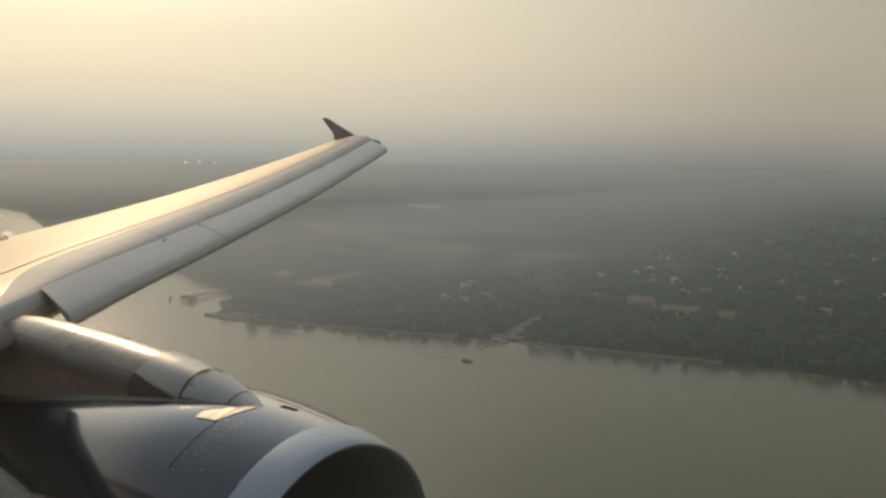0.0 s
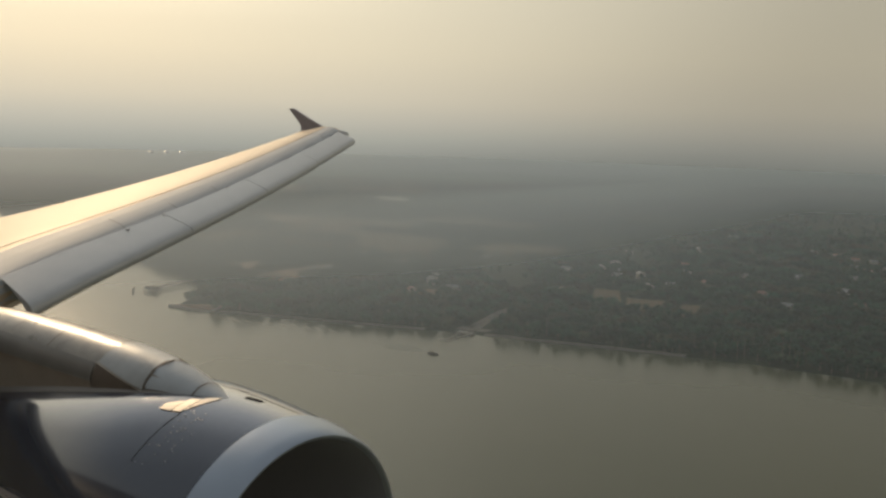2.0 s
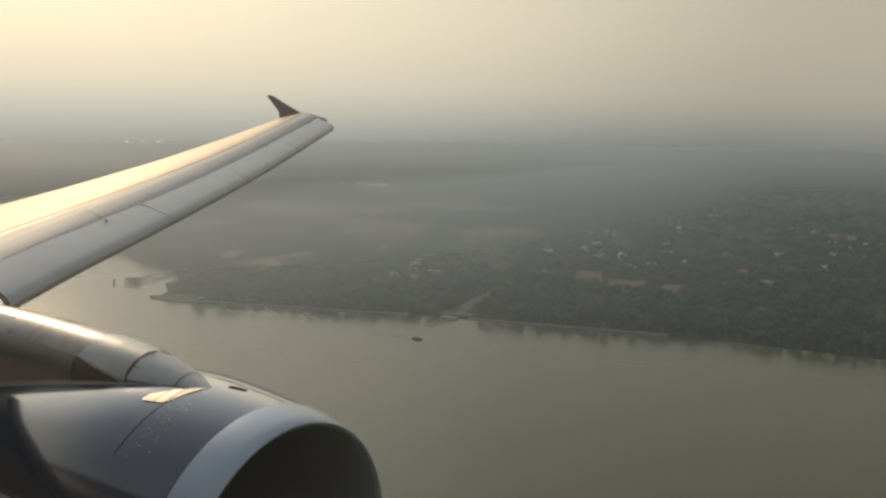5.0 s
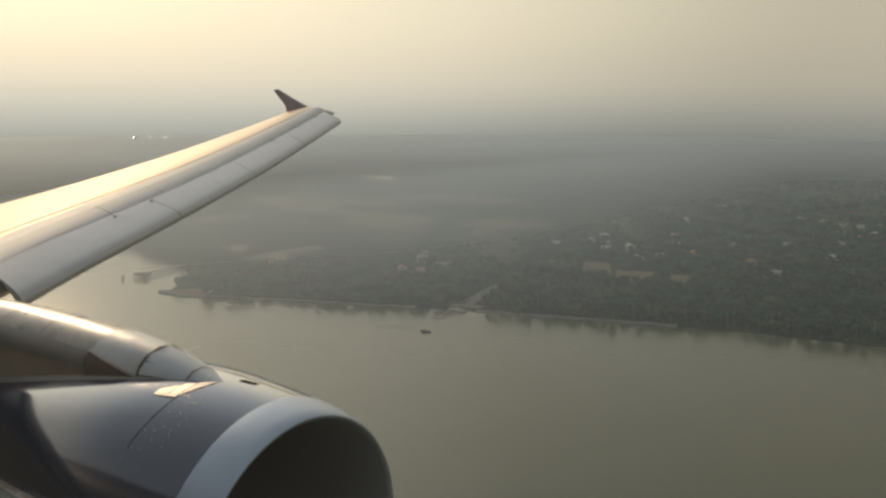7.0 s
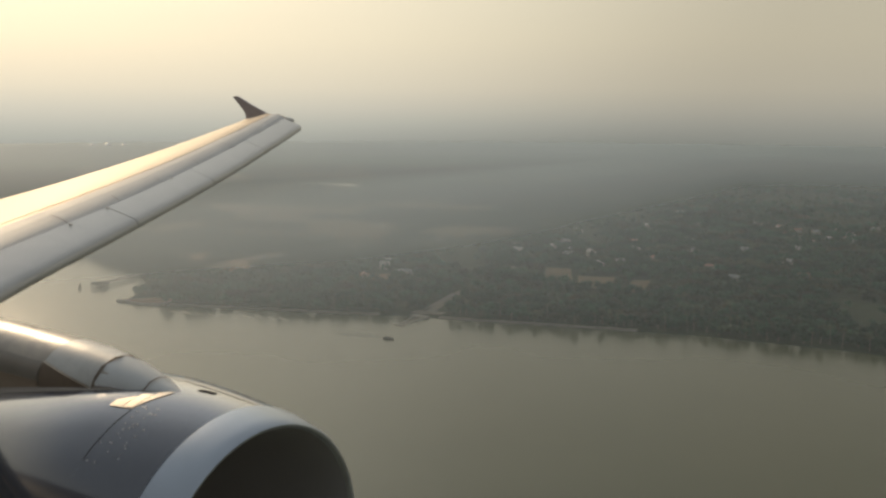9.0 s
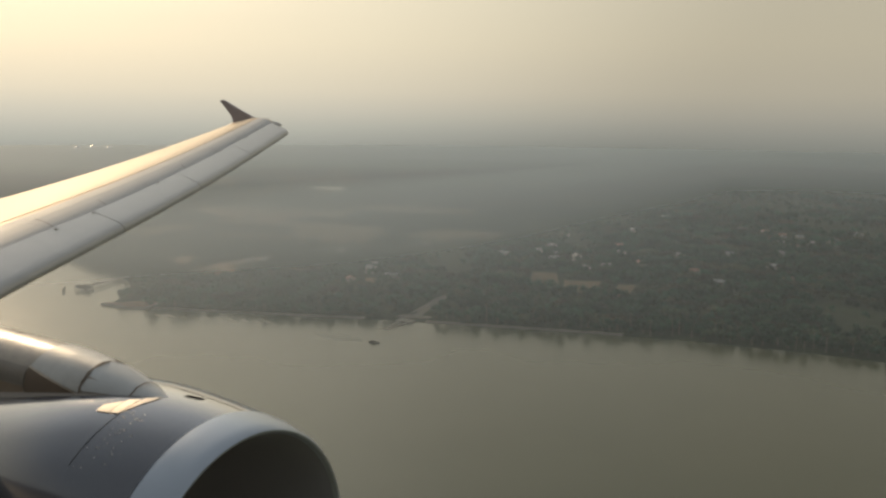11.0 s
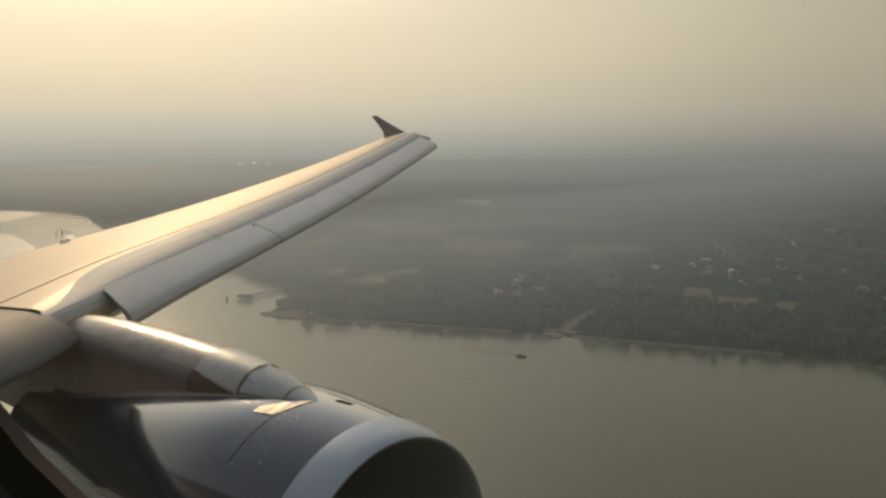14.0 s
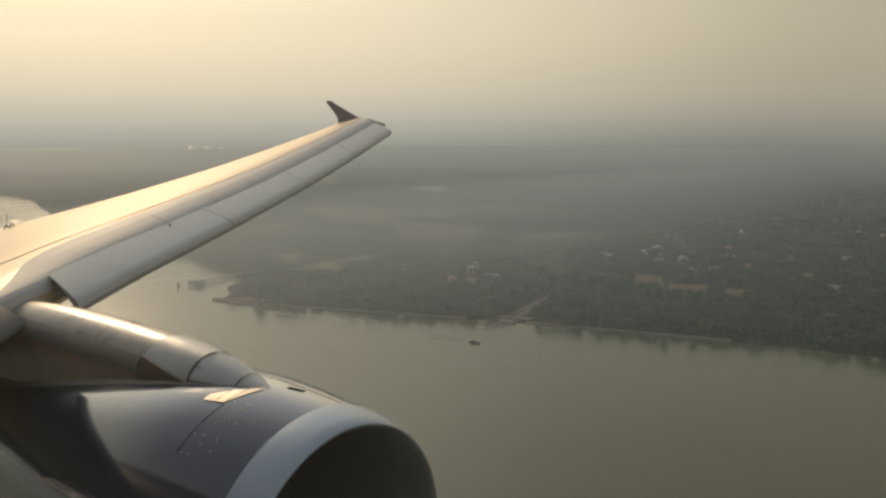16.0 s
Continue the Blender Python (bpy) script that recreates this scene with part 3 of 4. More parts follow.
blade = loft([[(-5.70 - 0.12 * math.sin(tw) * s, AXIS[0] + 0.1 * s * math.cos(tw), AXIS[1] + r) for s in (-1, 0, 1)] + [(-5.71 - 0.12 * math.sin(tw) * s, AXIS[0] + 0.1 * s * math.cos(tw) + 0.008, AXIS[1] + r) for s in (1, 0, -1)]
              for r, tw in ((0.25, 1.1), (0.5, 0.8), (0.87, 0.5))])
blade_mesh = mesh_of("fan_blade", blade, FAN)
for k in range(24):
    ob = new("fan_blade", blade_mesh)
    ob.parent = engine
    ob.matrix_basis = Matrix.Translation((0, *AXIS)) @ pose(0, 0, 0, 15 * k) @ Matrix.Translation((0, -AXIS[0], -AXIS[1]))
part("rear_bulkhead", turned([(-6.0, 0.87), (-6.02, 0.0)], AXIS, 32), DARK, engine)

# pylon
stations = [(-4.72, -1.985, 0.05), (-4.80, -1.963, 0.09), (-4.94, -1.922, 0.14), (-5.16, -1.862, 0.197), (-5.36, -1.817, 0.24), (-5.65, -1.785, 0.275), (-5.95, -1.765, 0.30),
            (-6.34, -1.75, 0.31), (-6.77, -1.74, 0.315), (-7.23, -1.74, 0.31), (-7.73, -1.75, 0.30), (-8.27, -1.79, 0.29), (-8.7, -1.88, 0.285), (-9.6, -2.02, 0.27), (-10.6, -2.15, 0.2), (-11.2, -2.25, 0.06)]


def pylon_ring(x, top, w):
    low = float(np.interp(-x, [4.7, 7.0, 8.2, 10.0, 11.2], [-2.5, -2.5, -2.85, -2.85, -2.5]))
    ring = [(x, 4.15 - w * 0.95, low)]
    for k in range(13):
        a = math.pi * k / 12
        ring.append((x, 4.15 - w * math.cos(a), top - w * 0.8 + w * 0.8 * math.sin(a)))
    ring.append((x, 4.15 + w * 0.95, low))
    return ring


pylon = part("pylon", smooth(loft([pylon_ring(*s) for s in stations]), 50), PYLON, plane, "grey engine pylon with a sunlit top")

# brown side panels and seams of the pylon
def pylon_skin(x0, x1, a0, a1, n=30, lift=0.011):
    """A thin shell lying on the inboard side of the pylon, between two heights round its section; a below 0 is the flat flank."""
    sx, st, sw = zip(*[(-q[0], q[1], q[2]) for q in stations])
    rows = []
    for k in range(n + 1):
        x = x0 + (x1 - x0) * k / n
        top, w2 = float(np.interp(-x, sx, st)), float(np.interp(-x, sx, sw))
        row = []
        lo = a0(k / n) if callable(a0) else a0
        hi = a1(k / n) if callable(a1) else a1
        for j in range(7):
            a = lo + (hi - lo) * j / 6
            if a >= 0:
                row.append((x, 4.15 - (w2 + lift) * math.cos(a), top - w2 * 0.8 + (w2 * 0.8 + lift) * math.sin(a)))
            else:
                row.append((x, 4.15 - w2 - lift + 0.03 * w2 * a, top - w2 * 0.8 + a * 0.35))
        rows.append(row)
    return smooth(loft(rows, False, False), 60)


part("side_panel", pylon_skin(-5.92, -8.68, -1.2, 0.0), PANEL, pylon, "brown weathered side panel with warm light painted in")
part("middle_panel", pylon_skin(-5.92, -8.66, 0.01, lambda f: 0.57 + 0.15 * f), MID_PANEL, pylon, "grey brown glossy panel")
part("dark_panel", pylon_skin(-5.375, -5.90, -1.2, lambda f: 0.10 + 0.48 * f, lift=0.014), WEDGE, pylon, "dark brown wedge panel")
# orange glint on the wedge's upper edge, painted as a strip
part("edge_strip", pylon_skin(-5.375, -5.90, lambda f: 0.10 + 0.48 * f, lambda f: 0.155 + 0.465 * f, lift=0.017), GOLD, pylon, "painted glint along the edge of the wedge panel")
part("front_panel", pylon_skin(-5.375, -5.895, lambda f: 0.16 + 0.465 * f, 2.5, 24, 0.010), FRONT, pylon, "pale weathered panel ahead of the brown ones")
part("nose_fairing", pylon_skin(-4.73, -5.35, -1.0, math.pi, 24, 0.012), FAIRING, pylon, "pale grey pylon nose fairing")
part("seam", pylon_skin(-5.352, -5.372, -0.8, 2.6, 2, 0.015), SEAM, pylon)
part("seam", pylon_skin(-6.55, -6.558, 0.6, 2.4, 2, 0.011), SEAM, pylon)
part("seam", pylon_skin(-7.12, -7.128, 0.7, 2.4, 2, 0.011), SEAM, pylon)
part("seam", pylon_skin(-4.95, -4.962, -0.4, 2.6, 2, 0.018), SEAM, pylon)


def apron():
    """The flange that carries the pylon's flank over on to the cowl."""
    rows = []
    for k in range(31):
        x = -5.1 - 3.1 * k / 30
        w2 = float(np.interp(-x, [-q[0] for q in stations], [q[2] for q in stations]))
        rc = float(np.interp(-x, [4.87, 5.0, 5.15, 5.35, 5.6, 6.0, 6.4, 6.8, 7.24, 8.2], [1.12, 1.127, 1.129, 1.122, 1.10, 1.05, 0.985, 0.915, 0.83, 0.645]))
        wd = float(np.interp(-x, [5.1, 5.25, 5.6, 6.2, 8.2], [0.004, 0.025, 0.05, 0.065, 0.08]))
        row = []
        for out, lift in ((-0.02, 0.055), (0.10, 0.03), (0.35, 0.016), (0.7, 0.010), (1.0, 0.008), (1.02, 0.0)):
            d = w2 + out * wd
            row.append((x, 4.15 - d, -3.08 + math.sqrt(rc * rc - d * d) + lift * min(0.3 + wd * 6, wd * 12)))
        rows.append(row)
    return smooth(loft(rows, False, False), 50)


part("apron", apron(), FLANGE, pylon, "grey brown flange between pylon and cowl")


def cowl_radius(x):
    return float(np.interp(-x, [4.27, 4.4, 4.6, 4.75, 4.87, 5.0, 5.15, 5.35], [1.055, 1.073, 1.096, 1.1105, 1.1195, 1.127, 1.129, 1.122]))


def cowl_skin(x0, x1, first, last, lift=0.004, n=12):
    """A thin shell lying on the cowl; its angles at both ends in degrees from the outboard side over the top."""
    rows = []
    for q in range(5):
        x = x0 + (x1 - x0) * q / 4
        r = cowl_radius(x) + lift
        a0, a1 = (first[e] + (last[e] - first[e]) * q / 4 for e in (0, 1))
        rows.append([(x, AXIS[0] + r * math.cos(radians(a0 + (a1 - a0) * k / n)), AXIS[1] + r * math.sin(radians(a0 + (a1 - a0) * k / n))) for k in range(n + 1)])
    return smooth(loft(rows, False, False), 60)


part("fillet_plate", cowl_skin(-4.76, -4.836, (91.0, 94.0), (95.0, 106.5), 0.005), GOLD, engine, "fillet plate with sunlit gold painted in")
part("fillet_plate", cowl_skin(-4.842, -4.915, (96.5, 107.0), (99.0, 108.0), 0.006), GOLD, engine, "fillet plate with sunlit gold painted in")
part("fillet_plate", cowl_skin(-4.921, -5.02, (100.5, 108.1), (105.5, 109.0), 0.006), GOLD, engine, "fillet plate with sunlit gold painted in")
part("cowl_joint", cowl_skin(-4.8315, -4.8375, (107.5, 131.0), (107.5, 131.0), 0.0015, 24), BLACK, engine, "dark open joint between the cowl halves")
part("hinge_seal", cowl_skin(-4.30, -4.98, (72.0, 73.0), (76.0, 77.0), 0.014, 3), SEAM, engine, "dark hinge line along the cowl top")
part("vent", cowl_skin(-4.57, -4.685, (79.4, 82.0), (81.6, 84.4), 0.003, 3), BLACK, engine, "small dark cowl vent")


def strake():
    """The thin fin on the inboard side of the nacelle."""
    fin = [(-5.18, -0.01), (-5.30, 0.06), (-5.42, 0.11), (-5.50, 0.12), (-5.75, 0.115), (-6.05, 0.10), (-6.05, -0.01)]
    ca, sa = math.cos(radians(157)), math.sin(radians(157))
    sides = []
    for w2 in (-0.006, 0.006):
        sides.append([(x, AXIS[0] + (cowl_radius(max(x, -5.35)) - 0.11 * max(0.0, -5.35 - x) + h) * ca - w2 * sa, AXIS[1] + (cowl_radius(max(x, -5.35)) - 0.11 * max(0.0, -5.35 - x) + h) * sa + w2 * ca) for x, h in fin])
    bm = loft(sides)
    bmesh.ops.bevel(bm, geom=bm.edges[:], offset=0.003, segments=1, affect="EDGES")
    return bm


part("strake", strake(), BROWN_GREY, engine, "thin grey fin on the side of the cowl")
rivet_mesh = mesh_of("rivet", box((0.007, 0.007, 0.003)), WING)
dots = random.Random(12)
for k in range(34):
    a, x = radians(dots.uniform(103, 131)), -4.58 - 0.23 * dots.random()
    ob = new("rivet", rivet_mesh)
    ob.parent = engine
    r = cowl_radius(x) + 0.0015
    ob.matrix_basis = pose(x, AXIS[0] + r * math.cos(a), AXIS[1] + r * math.sin(a), math.degrees(a) - 90)

# small dark slat track covers and the bracket by the trailing edge
for y in (6.81, 7.66, 9.55, 12.16, 13.6, 14.7):
    x, z = nose(y)
    s_ = 1.0 - 0.07 * max(0.0, (y - 4.5) / 10.8)
    part("track_cover", box((0.05, 0.03, 0.012), (x - 0.896 * 0.40 * s_, y - 0.444 * 0.40 * s_, z + 0.19 * s_), 0.004), DARK, wing)
for k in (0, 1):
    foot = on_wing(5.93 + 0.09 * k, 14, 0.1)
    arc = [(foot[0] - 0.02 * math.cos(a), foot[1] + 0.035 * math.cos(a), foot[2] + 0.045 * math.sin(a)) for a in np.linspace(-0.2, math.pi + 0.2, 9)]
    part("bracket", tube(arc, 0.010, 6), DARK, wing, "small dark lashing bracket")

# fuselage skin, with the gap for the window and the windows across the cabin
bm = bmesh.new()
xs = [-26, -20, -14, -8, -4, -2, -0.9, 0.55, 2, 6, 10, 15]
angs = [radians(a) for a in (*range(-180, -20, 10), -20, -10, -3, 4, 27, 36, *range(45, 181, 9))]
grid = [[bm.verts.new((x, -1.76 + 1.98 * math.cos(a), -0.5 + 1.98 * math.sin(a))) for a in angs] for x in xs]
for i in range(len(xs) - 1):
    for j in range(len(angs) - 1):
        other_side = -2.5 < xs[i] < 1 and 150 < math.degrees(angs[j]) < 165
        if not (xs[i] == -0.9 and 3 < math.degrees(angs[j]) < 26) and not other_side:
            bm.faces.new((grid[i][j], grid[i + 1][j], grid[i + 1][j + 1], grid[i][j + 1]))
# the rounded nose and the tail cone
for end, rings in ((len(xs) - 1, ((17, 0.93), (18.6, 0.75), (19.6, 0.48), (20.1, 0.15))), (0, ((-30, 0.8), (-34, 0.45), (-37, 0.15)))):
    last = grid[end]
    for x, k in rings:
        ring = [bm.verts.new((x, -1.76 + 1.98 * k * math.cos(a), -0.5 - 0.25 * (1 - k) + 1.98 * k * math.sin(a))) for a in angs]
        for j in range(len(angs) - 1):
            bm.faces.new((last[j], ring[j], ring[j + 1], last[j + 1]))
        last = ring
bmesh.ops.remove_doubles(bm, verts=bm.verts[:], dist=0.001)
bmesh.ops.recalc_face_normals(bm, faces=bm.faces[:])
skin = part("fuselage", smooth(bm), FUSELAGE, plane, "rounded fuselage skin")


# belly fairing under the wing's root, unseen; added to darken the cowl's reflection
belly = []
for x, k in ((-3.6, 0.05), (-4.2, 0.45), (-5.2, 0.8), (-7.0, 1.0), (-11.5, 1.0), (-13.5, 0.8), (-15.2, 0.4), (-16.0, 0.05)):
    belly.append([(x, -1.76 + 2.15 * math.cos(a) * (0.75 + 0.25 * k), -1.75 + (1.15 * k + 0.25) * math.sin(a)) for a in np.linspace(math.pi, 2 * math.pi, 15)] + [(x, -1.76 + 1.2, -1.55), (x, -1.76 - 1.2, -1.55)])
part("belly_fairing", smooth(loft(belly), 50), FUSELAGE, plane, "dark belly fairing under the fuselage")


def round_hole(x0, x1, z0, z1, r, n=10):
    pts = []
    for cx, cz, a0 in ((x1 - r, z1 - r, 0), (x0 + r, z1 - r, 90), (x0 + r, z0 + r, 180), (x1 - r, z0 + r, 270)):
        for k in range(n + 1):
            a = radians(a0 + 90 * k / n)
            pts.append((cx + r * math.cos(a), cz + r * math.sin(a)))
    return pts


skin_hole = round_hole(-0.76, 0.32, -0.25, 0.62, 0.38)
hole = round_hole(-0.582, 0.20, -0.164, 0.5, 0.30)
outer = round_hole(-1.05, 0.75, -0.75, 0.80, 0.05)
wide = round_hole(-0.596, 0.212, -0.178, 0.512, 0.312)
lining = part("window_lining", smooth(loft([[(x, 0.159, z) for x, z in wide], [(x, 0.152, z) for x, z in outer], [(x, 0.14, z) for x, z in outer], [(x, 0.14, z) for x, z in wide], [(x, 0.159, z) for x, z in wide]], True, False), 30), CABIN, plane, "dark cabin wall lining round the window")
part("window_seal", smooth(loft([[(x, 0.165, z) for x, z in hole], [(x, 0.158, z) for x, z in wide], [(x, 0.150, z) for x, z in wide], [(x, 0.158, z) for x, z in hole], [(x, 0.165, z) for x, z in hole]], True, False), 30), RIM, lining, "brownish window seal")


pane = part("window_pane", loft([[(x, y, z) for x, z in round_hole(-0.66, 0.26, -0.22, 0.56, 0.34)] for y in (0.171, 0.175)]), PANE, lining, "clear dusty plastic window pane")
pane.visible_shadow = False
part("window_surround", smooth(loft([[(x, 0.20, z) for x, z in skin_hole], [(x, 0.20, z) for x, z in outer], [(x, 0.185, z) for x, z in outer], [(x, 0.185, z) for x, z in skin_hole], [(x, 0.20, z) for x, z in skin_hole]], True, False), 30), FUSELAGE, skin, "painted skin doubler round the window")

# ======== woods ========
def field_clear(x, y, margin=4.0):
    """True where no field, track or building stands."""
    ok = np.ones(x.shape, bool)
    for _, ring, _, _ in FIELDS:
        inside = np.zeros(x.shape, bool)
        for (ax, ay), (bx, by) in zip(ring, ring[1:] + ring[:1]):
            if ay != by:
                inside ^= ((ay > y) != (by > y)) & (x < (bx - ax) * (y - ay) / (by - ay) + ax)
            ux, uy = bx - ax, by - ay
            k = np.clip(((x - ax) * ux + (y - ay) * uy) / (ux * ux + uy * uy), 0, 1)
            ok &= np.hypot(x - ax - k * ux, y - ay - k * uy) > margin
        ok &= ~inside
    for hx, hy, size in CLEARED:
        ok &= np.hypot(x - hx, y - hy) > size
    return ok


HOUSES = [(-504, 992), (-599, 1123), (-475, 1037), (-471, 1066), (-436, 993), (-580, 1137), (-382, 1079), (-335, 1019), (-377, 948), (-572, 799), (-591, 838),
          (-560, 745), (-509, 1197), (-526, 1025), (-451, 1025), (-411, 1005), (-361, 975), (-266, 1000), (-226, 950), (-406, 1140), (-316, 1110), (-256, 1120),
          (-196, 1080), (-166, 1000), (-346, 1200), (-286, 1220), (-236, 1280), (-436, 1280), (-526, 1330), (-386, 1360), (-626, 1000), (-666, 920), (-681, 890),
          (-746, 885), (-766, 1070), (-836, 1230), (-306, 1410), (-166, 1320), (-206, 1190), (-606, 1490), (-456, 1510), (-205, 1268), (-228, 1296), (-252, 1322), (-186, 1310), (-212, 1348), (-168, 1362), (-240, 1376), (-196, 1404), (-270, 1402), (-150, 1286), (-142, 1424), (-926, 1420)]
SHEDS = [(-734, 776, 118), (-723, 790, 118), (-536, 790, 30)]
SPIT_HOUSE = (-659, 568)
CLEARED = [(x, y, 9) for x, y in HOUSES] + [(x, y, 15) for x, y, _ in SHEDS] + [(-672, 556, 17), (*SPIT_HOUSE, 9)]


def crown_points(rng, lobes, leaves, size):
    """Loose leaf clumps, as triangles, over a few overlapping lobes; height and spread are about 1."""
    tris = []
    shapes = []
    for k in range(lobes):
        a, q = rng.uniform(0, 2 * math.pi), rng.uniform(0.0, 0.28)
        shapes.append((Vector((q * math.cos(a), q * math.sin(a), rng.uniform(0.45, 0.78))), rng.uniform(0.18, 0.3)))
    for k in range(leaves):
        c, r = shapes[k % lobes]
        d = Vector((rng.gauss(0, 1), rng.gauss(0, 1), rng.gauss(0.25, 0.9))).normalized()
        p = c + d * r * rng.uniform(0.75, 1.05)
        n = (d + Vector((rng.uniform(-0.7, 0.7), rng.uniform(-0.7, 0.7), rng.uniform(-0.3, 0.7)))).normalized()
        u = n.orthogonal().normalized()
        v = n.cross(u)
        turn = rng.uniform(0, 2 * math.pi)
        for j in range(3):
            b = turn + j * 2.094 + rng.uniform(-0.35, 0.35)
            tris.append(p + size * rng.uniform(0.7, 1.25) * (math.cos(b) * u + math.sin(b) * v))
    return np.array([tuple(p) for p in tris])


def tree_proto(rng, name, label, high, spread):
    t = thing(name, label, "tree", (0, 0, -400))
    trunk = tube([(0, 0, -0.6), (0.1, 0, high * 0.2), (0.2, 0.15, high * 0.45), (0.1, 0.2, high * 0.7)], [high * 0.032, high * 0.026, high * 0.018, high * 0.006], 7)
    part("trunk", trunk, BARK, t)
    for k in range(4):
        a = rng.uniform(0, 6.28)
        part("limb", tube([(0.15, 0.1, high * 0.35), (0.15 + math.cos(a) * spread * 0.15, math.sin(a) * spread * 0.15, high * 0.5), (math.cos(a) * spread * 0.33, math.sin(a) * spread * 0.33, high * 0.62)], [high * 0.014, high * 0.01, high * 0.004], 5), BARK, t)
    pts = crown_points(rng, 7, 330, 0.062) * np.array([spread, spread, high])
    me = bpy.data.meshes.new("crown")
    me.from_pydata(pts.tolist(), [], np.arange(len(pts)).reshape(-1, 3).tolist())
    me.materials.append(LEAF)
    ob = new("crown", me)
    ob.parent = t
    return t


def palm_proto(rng, high):
    t = thing("palm_tree", "tall coconut palm with drooping fronds on the bank", "tree", (0, 0, -400), "bank trees")
    lean = rng.uniform(0.3, 1.2)
    top = Vector((lean, 0, high))
    part("trunk", tube([(0, 0, -0.6), (lean * 0.2, 0, high * 0.4), (lean * 0.55, 0, high * 0.75), tuple(top)], [0.24, 0.19, 0.16, 0.13], 7), BARK, t)
    for k in range(13):
        a = k * 2.4 + rng.uniform(-0.2, 0.2)
        rise = rng.uniform(-0.1, 0.75)
        long = rng.uniform(2.6, 3.6)
        bm = bmesh.new()
        prev = None
        for j in range(6):
            f = j / 5
            c = top + Vector((math.cos(a) * long * f, math.sin(a) * long * f, long * (rise * f - (0.35 + rise * 0.75) * f * f * 1.3)))
            wdt = 0.55 * (1 - f) ** 0.6 * min(1, 0.4 + 3 * f)
            side = Vector((-math.sin(a), math.cos(a), 0)) * wdt
            row = [bm.verts.new(c - side - Vector((0, 0, wdt * 0.5))), bm.verts.new(c), bm.verts.new(c + side - Vector((0, 0, wdt * 0.5)))]
            if prev:
                bm.faces.new((prev[0], row[0], row[1], prev[1]))
                bm.faces.new((prev[1], row[1], row[2], prev[2]))
            prev = row
        part("frond", bm, PALM, t)
    return t


rng = random.Random(7)
protos = [tree_proto(rng, "tree", "broad dark green tree on the river bank", h, sp) for h, sp in ((11, 10), (13, 12), (9, 9), (15, 12))]
palms = [palm_proto(rng, h) for h in (12, 15)]
for p in protos:
    tagged(p, group="bank trees")


def ground_at(x, y):
    return float(land_height(np.array([float(x)]), np.array([float(y)]))[0])


def stand(proto, x, y, scale=1.0):
    ob = copy_thing(proto, pose(x, y, ground_at(x, y) - 0.2, 0, 0, rng.uniform(0, 360)) @ Matrix.Scale(scale, 4))
    return ob


count = 0
spots = []
for (ax, ay), (bx, by) in zip(BANK[8:26], BANK[9:27]):
    length = math.hypot(bx - ax, by - ay)
    k = 0.0
    while k < length:
        f = k / length
        nx, ny = -(by - ay) / length, (bx - ax) / length
        off = rng.uniform(4, 15)
        x, y = ax + (bx - ax) * f + nx * off, ay + (by - ay) * f + ny * off
        spots.append((x, y))
        k += rng.uniform(5.0, 11.0)
for x, y in spots:
    if not (bank_distance(np.array([x]), np.array([y]))[0] > 3 and field_clear(np.array([x]), np.array([y]))[0]):
        continue
    if rng.random() < 0.3:
        stand(rng.choice(palms), x, y, rng.uniform(0.8, 1.1))
    else:
        stand(rng.choice(protos), x, y, rng.uniform(0.65, 1.1))
for p in protos + palms:
    for o in [*p.children_recursive, p]:
        bpy.data.objects.remove(o)


def woodland(name, label, count, r0, r1, leaves, size, high, gap, seed, patchy):
    """Many trees in one mesh, thinned by large open patches."""
    g = np.random.default_rng(seed)
    py = random.Random(seed)
    forms = [crown_points(py, 5, leaves, size) for _ in range(8)]
    az = np.radians(g.uniform(-6, 74, count))
    r = np.sqrt(g.uniform(r0 ** 2, r1 ** 2, count))
    x, y = -r * np.sin(az), r * np.cos(az)
    d = bank_distance(x, y)
    wave = np.sin(x * 0.011 + 1.3 * np.sin(y * 0.006)) * np.sin(y * 0.009 + 1.1 * np.sin(x * 0.005 + 2)) + 0.5 * np.sin(x * 0.031 + y * 0.023)
    keep = (d > gap) & field_clear(x, y, 3.0) & ((wave > patchy) | (d < 70) | (g.random(count) < 0.12))
    x, y = x[keep], y[keep]
    z = land_height(x, y)
    out = []
    for k in range(len(x)):
        f = forms[k % 8]
        h = high * g.uniform(0.6, 1.15)
        wd = h * g.uniform(0.8, 1.25)
        a = g.uniform(0, 6.283)
        c, s_ = math.cos(a), math.sin(a)
        out.append(np.stack([x[k] + wd * (f[:, 0] * c - f[:, 1] * s_), y[k] + wd * (f[:, 0] * s_ + f[:, 1] * c), z[k] - 0.18 * h + h * f[:, 2]], -1))
    v = np.concatenate(out)
    me = bpy.data.meshes.new(name)
    me.vertices.add(len(v))
    me.vertices.foreach_set("co", v.astype(np.float32).ravel())
    me.loops.add(len(v))
    me.loops.foreach_set("vertex_index", np.arange(len(v), dtype=np.int32))
    me.polygons.add(len(v) // 3)
    me.polygons.foreach_set("loop_start", np.arange(0, len(v), 3, dtype=np.int32))
    me.update(calc_edges=True)
    me.materials.append(LEAF)
    return tagged(new(name, me), label, "woods", kind="stuff")


woodland("riverside_woods", "dense dull green riverside trees and bushes", 18000, 640, 1500, 46, 0.145, 11.5, 5, 3, -0.6)
woodland("inland_woods", "hazy inland woods behind the village", 20000, 1440, 2600, 24, 0.21, 12.0, 6, 9, -0.3)
woodland("far_woods", "hazy far woods on the plain", 16000, 1500, 4300, 16, 0.26, 12.0, 8, 4, -0.15)


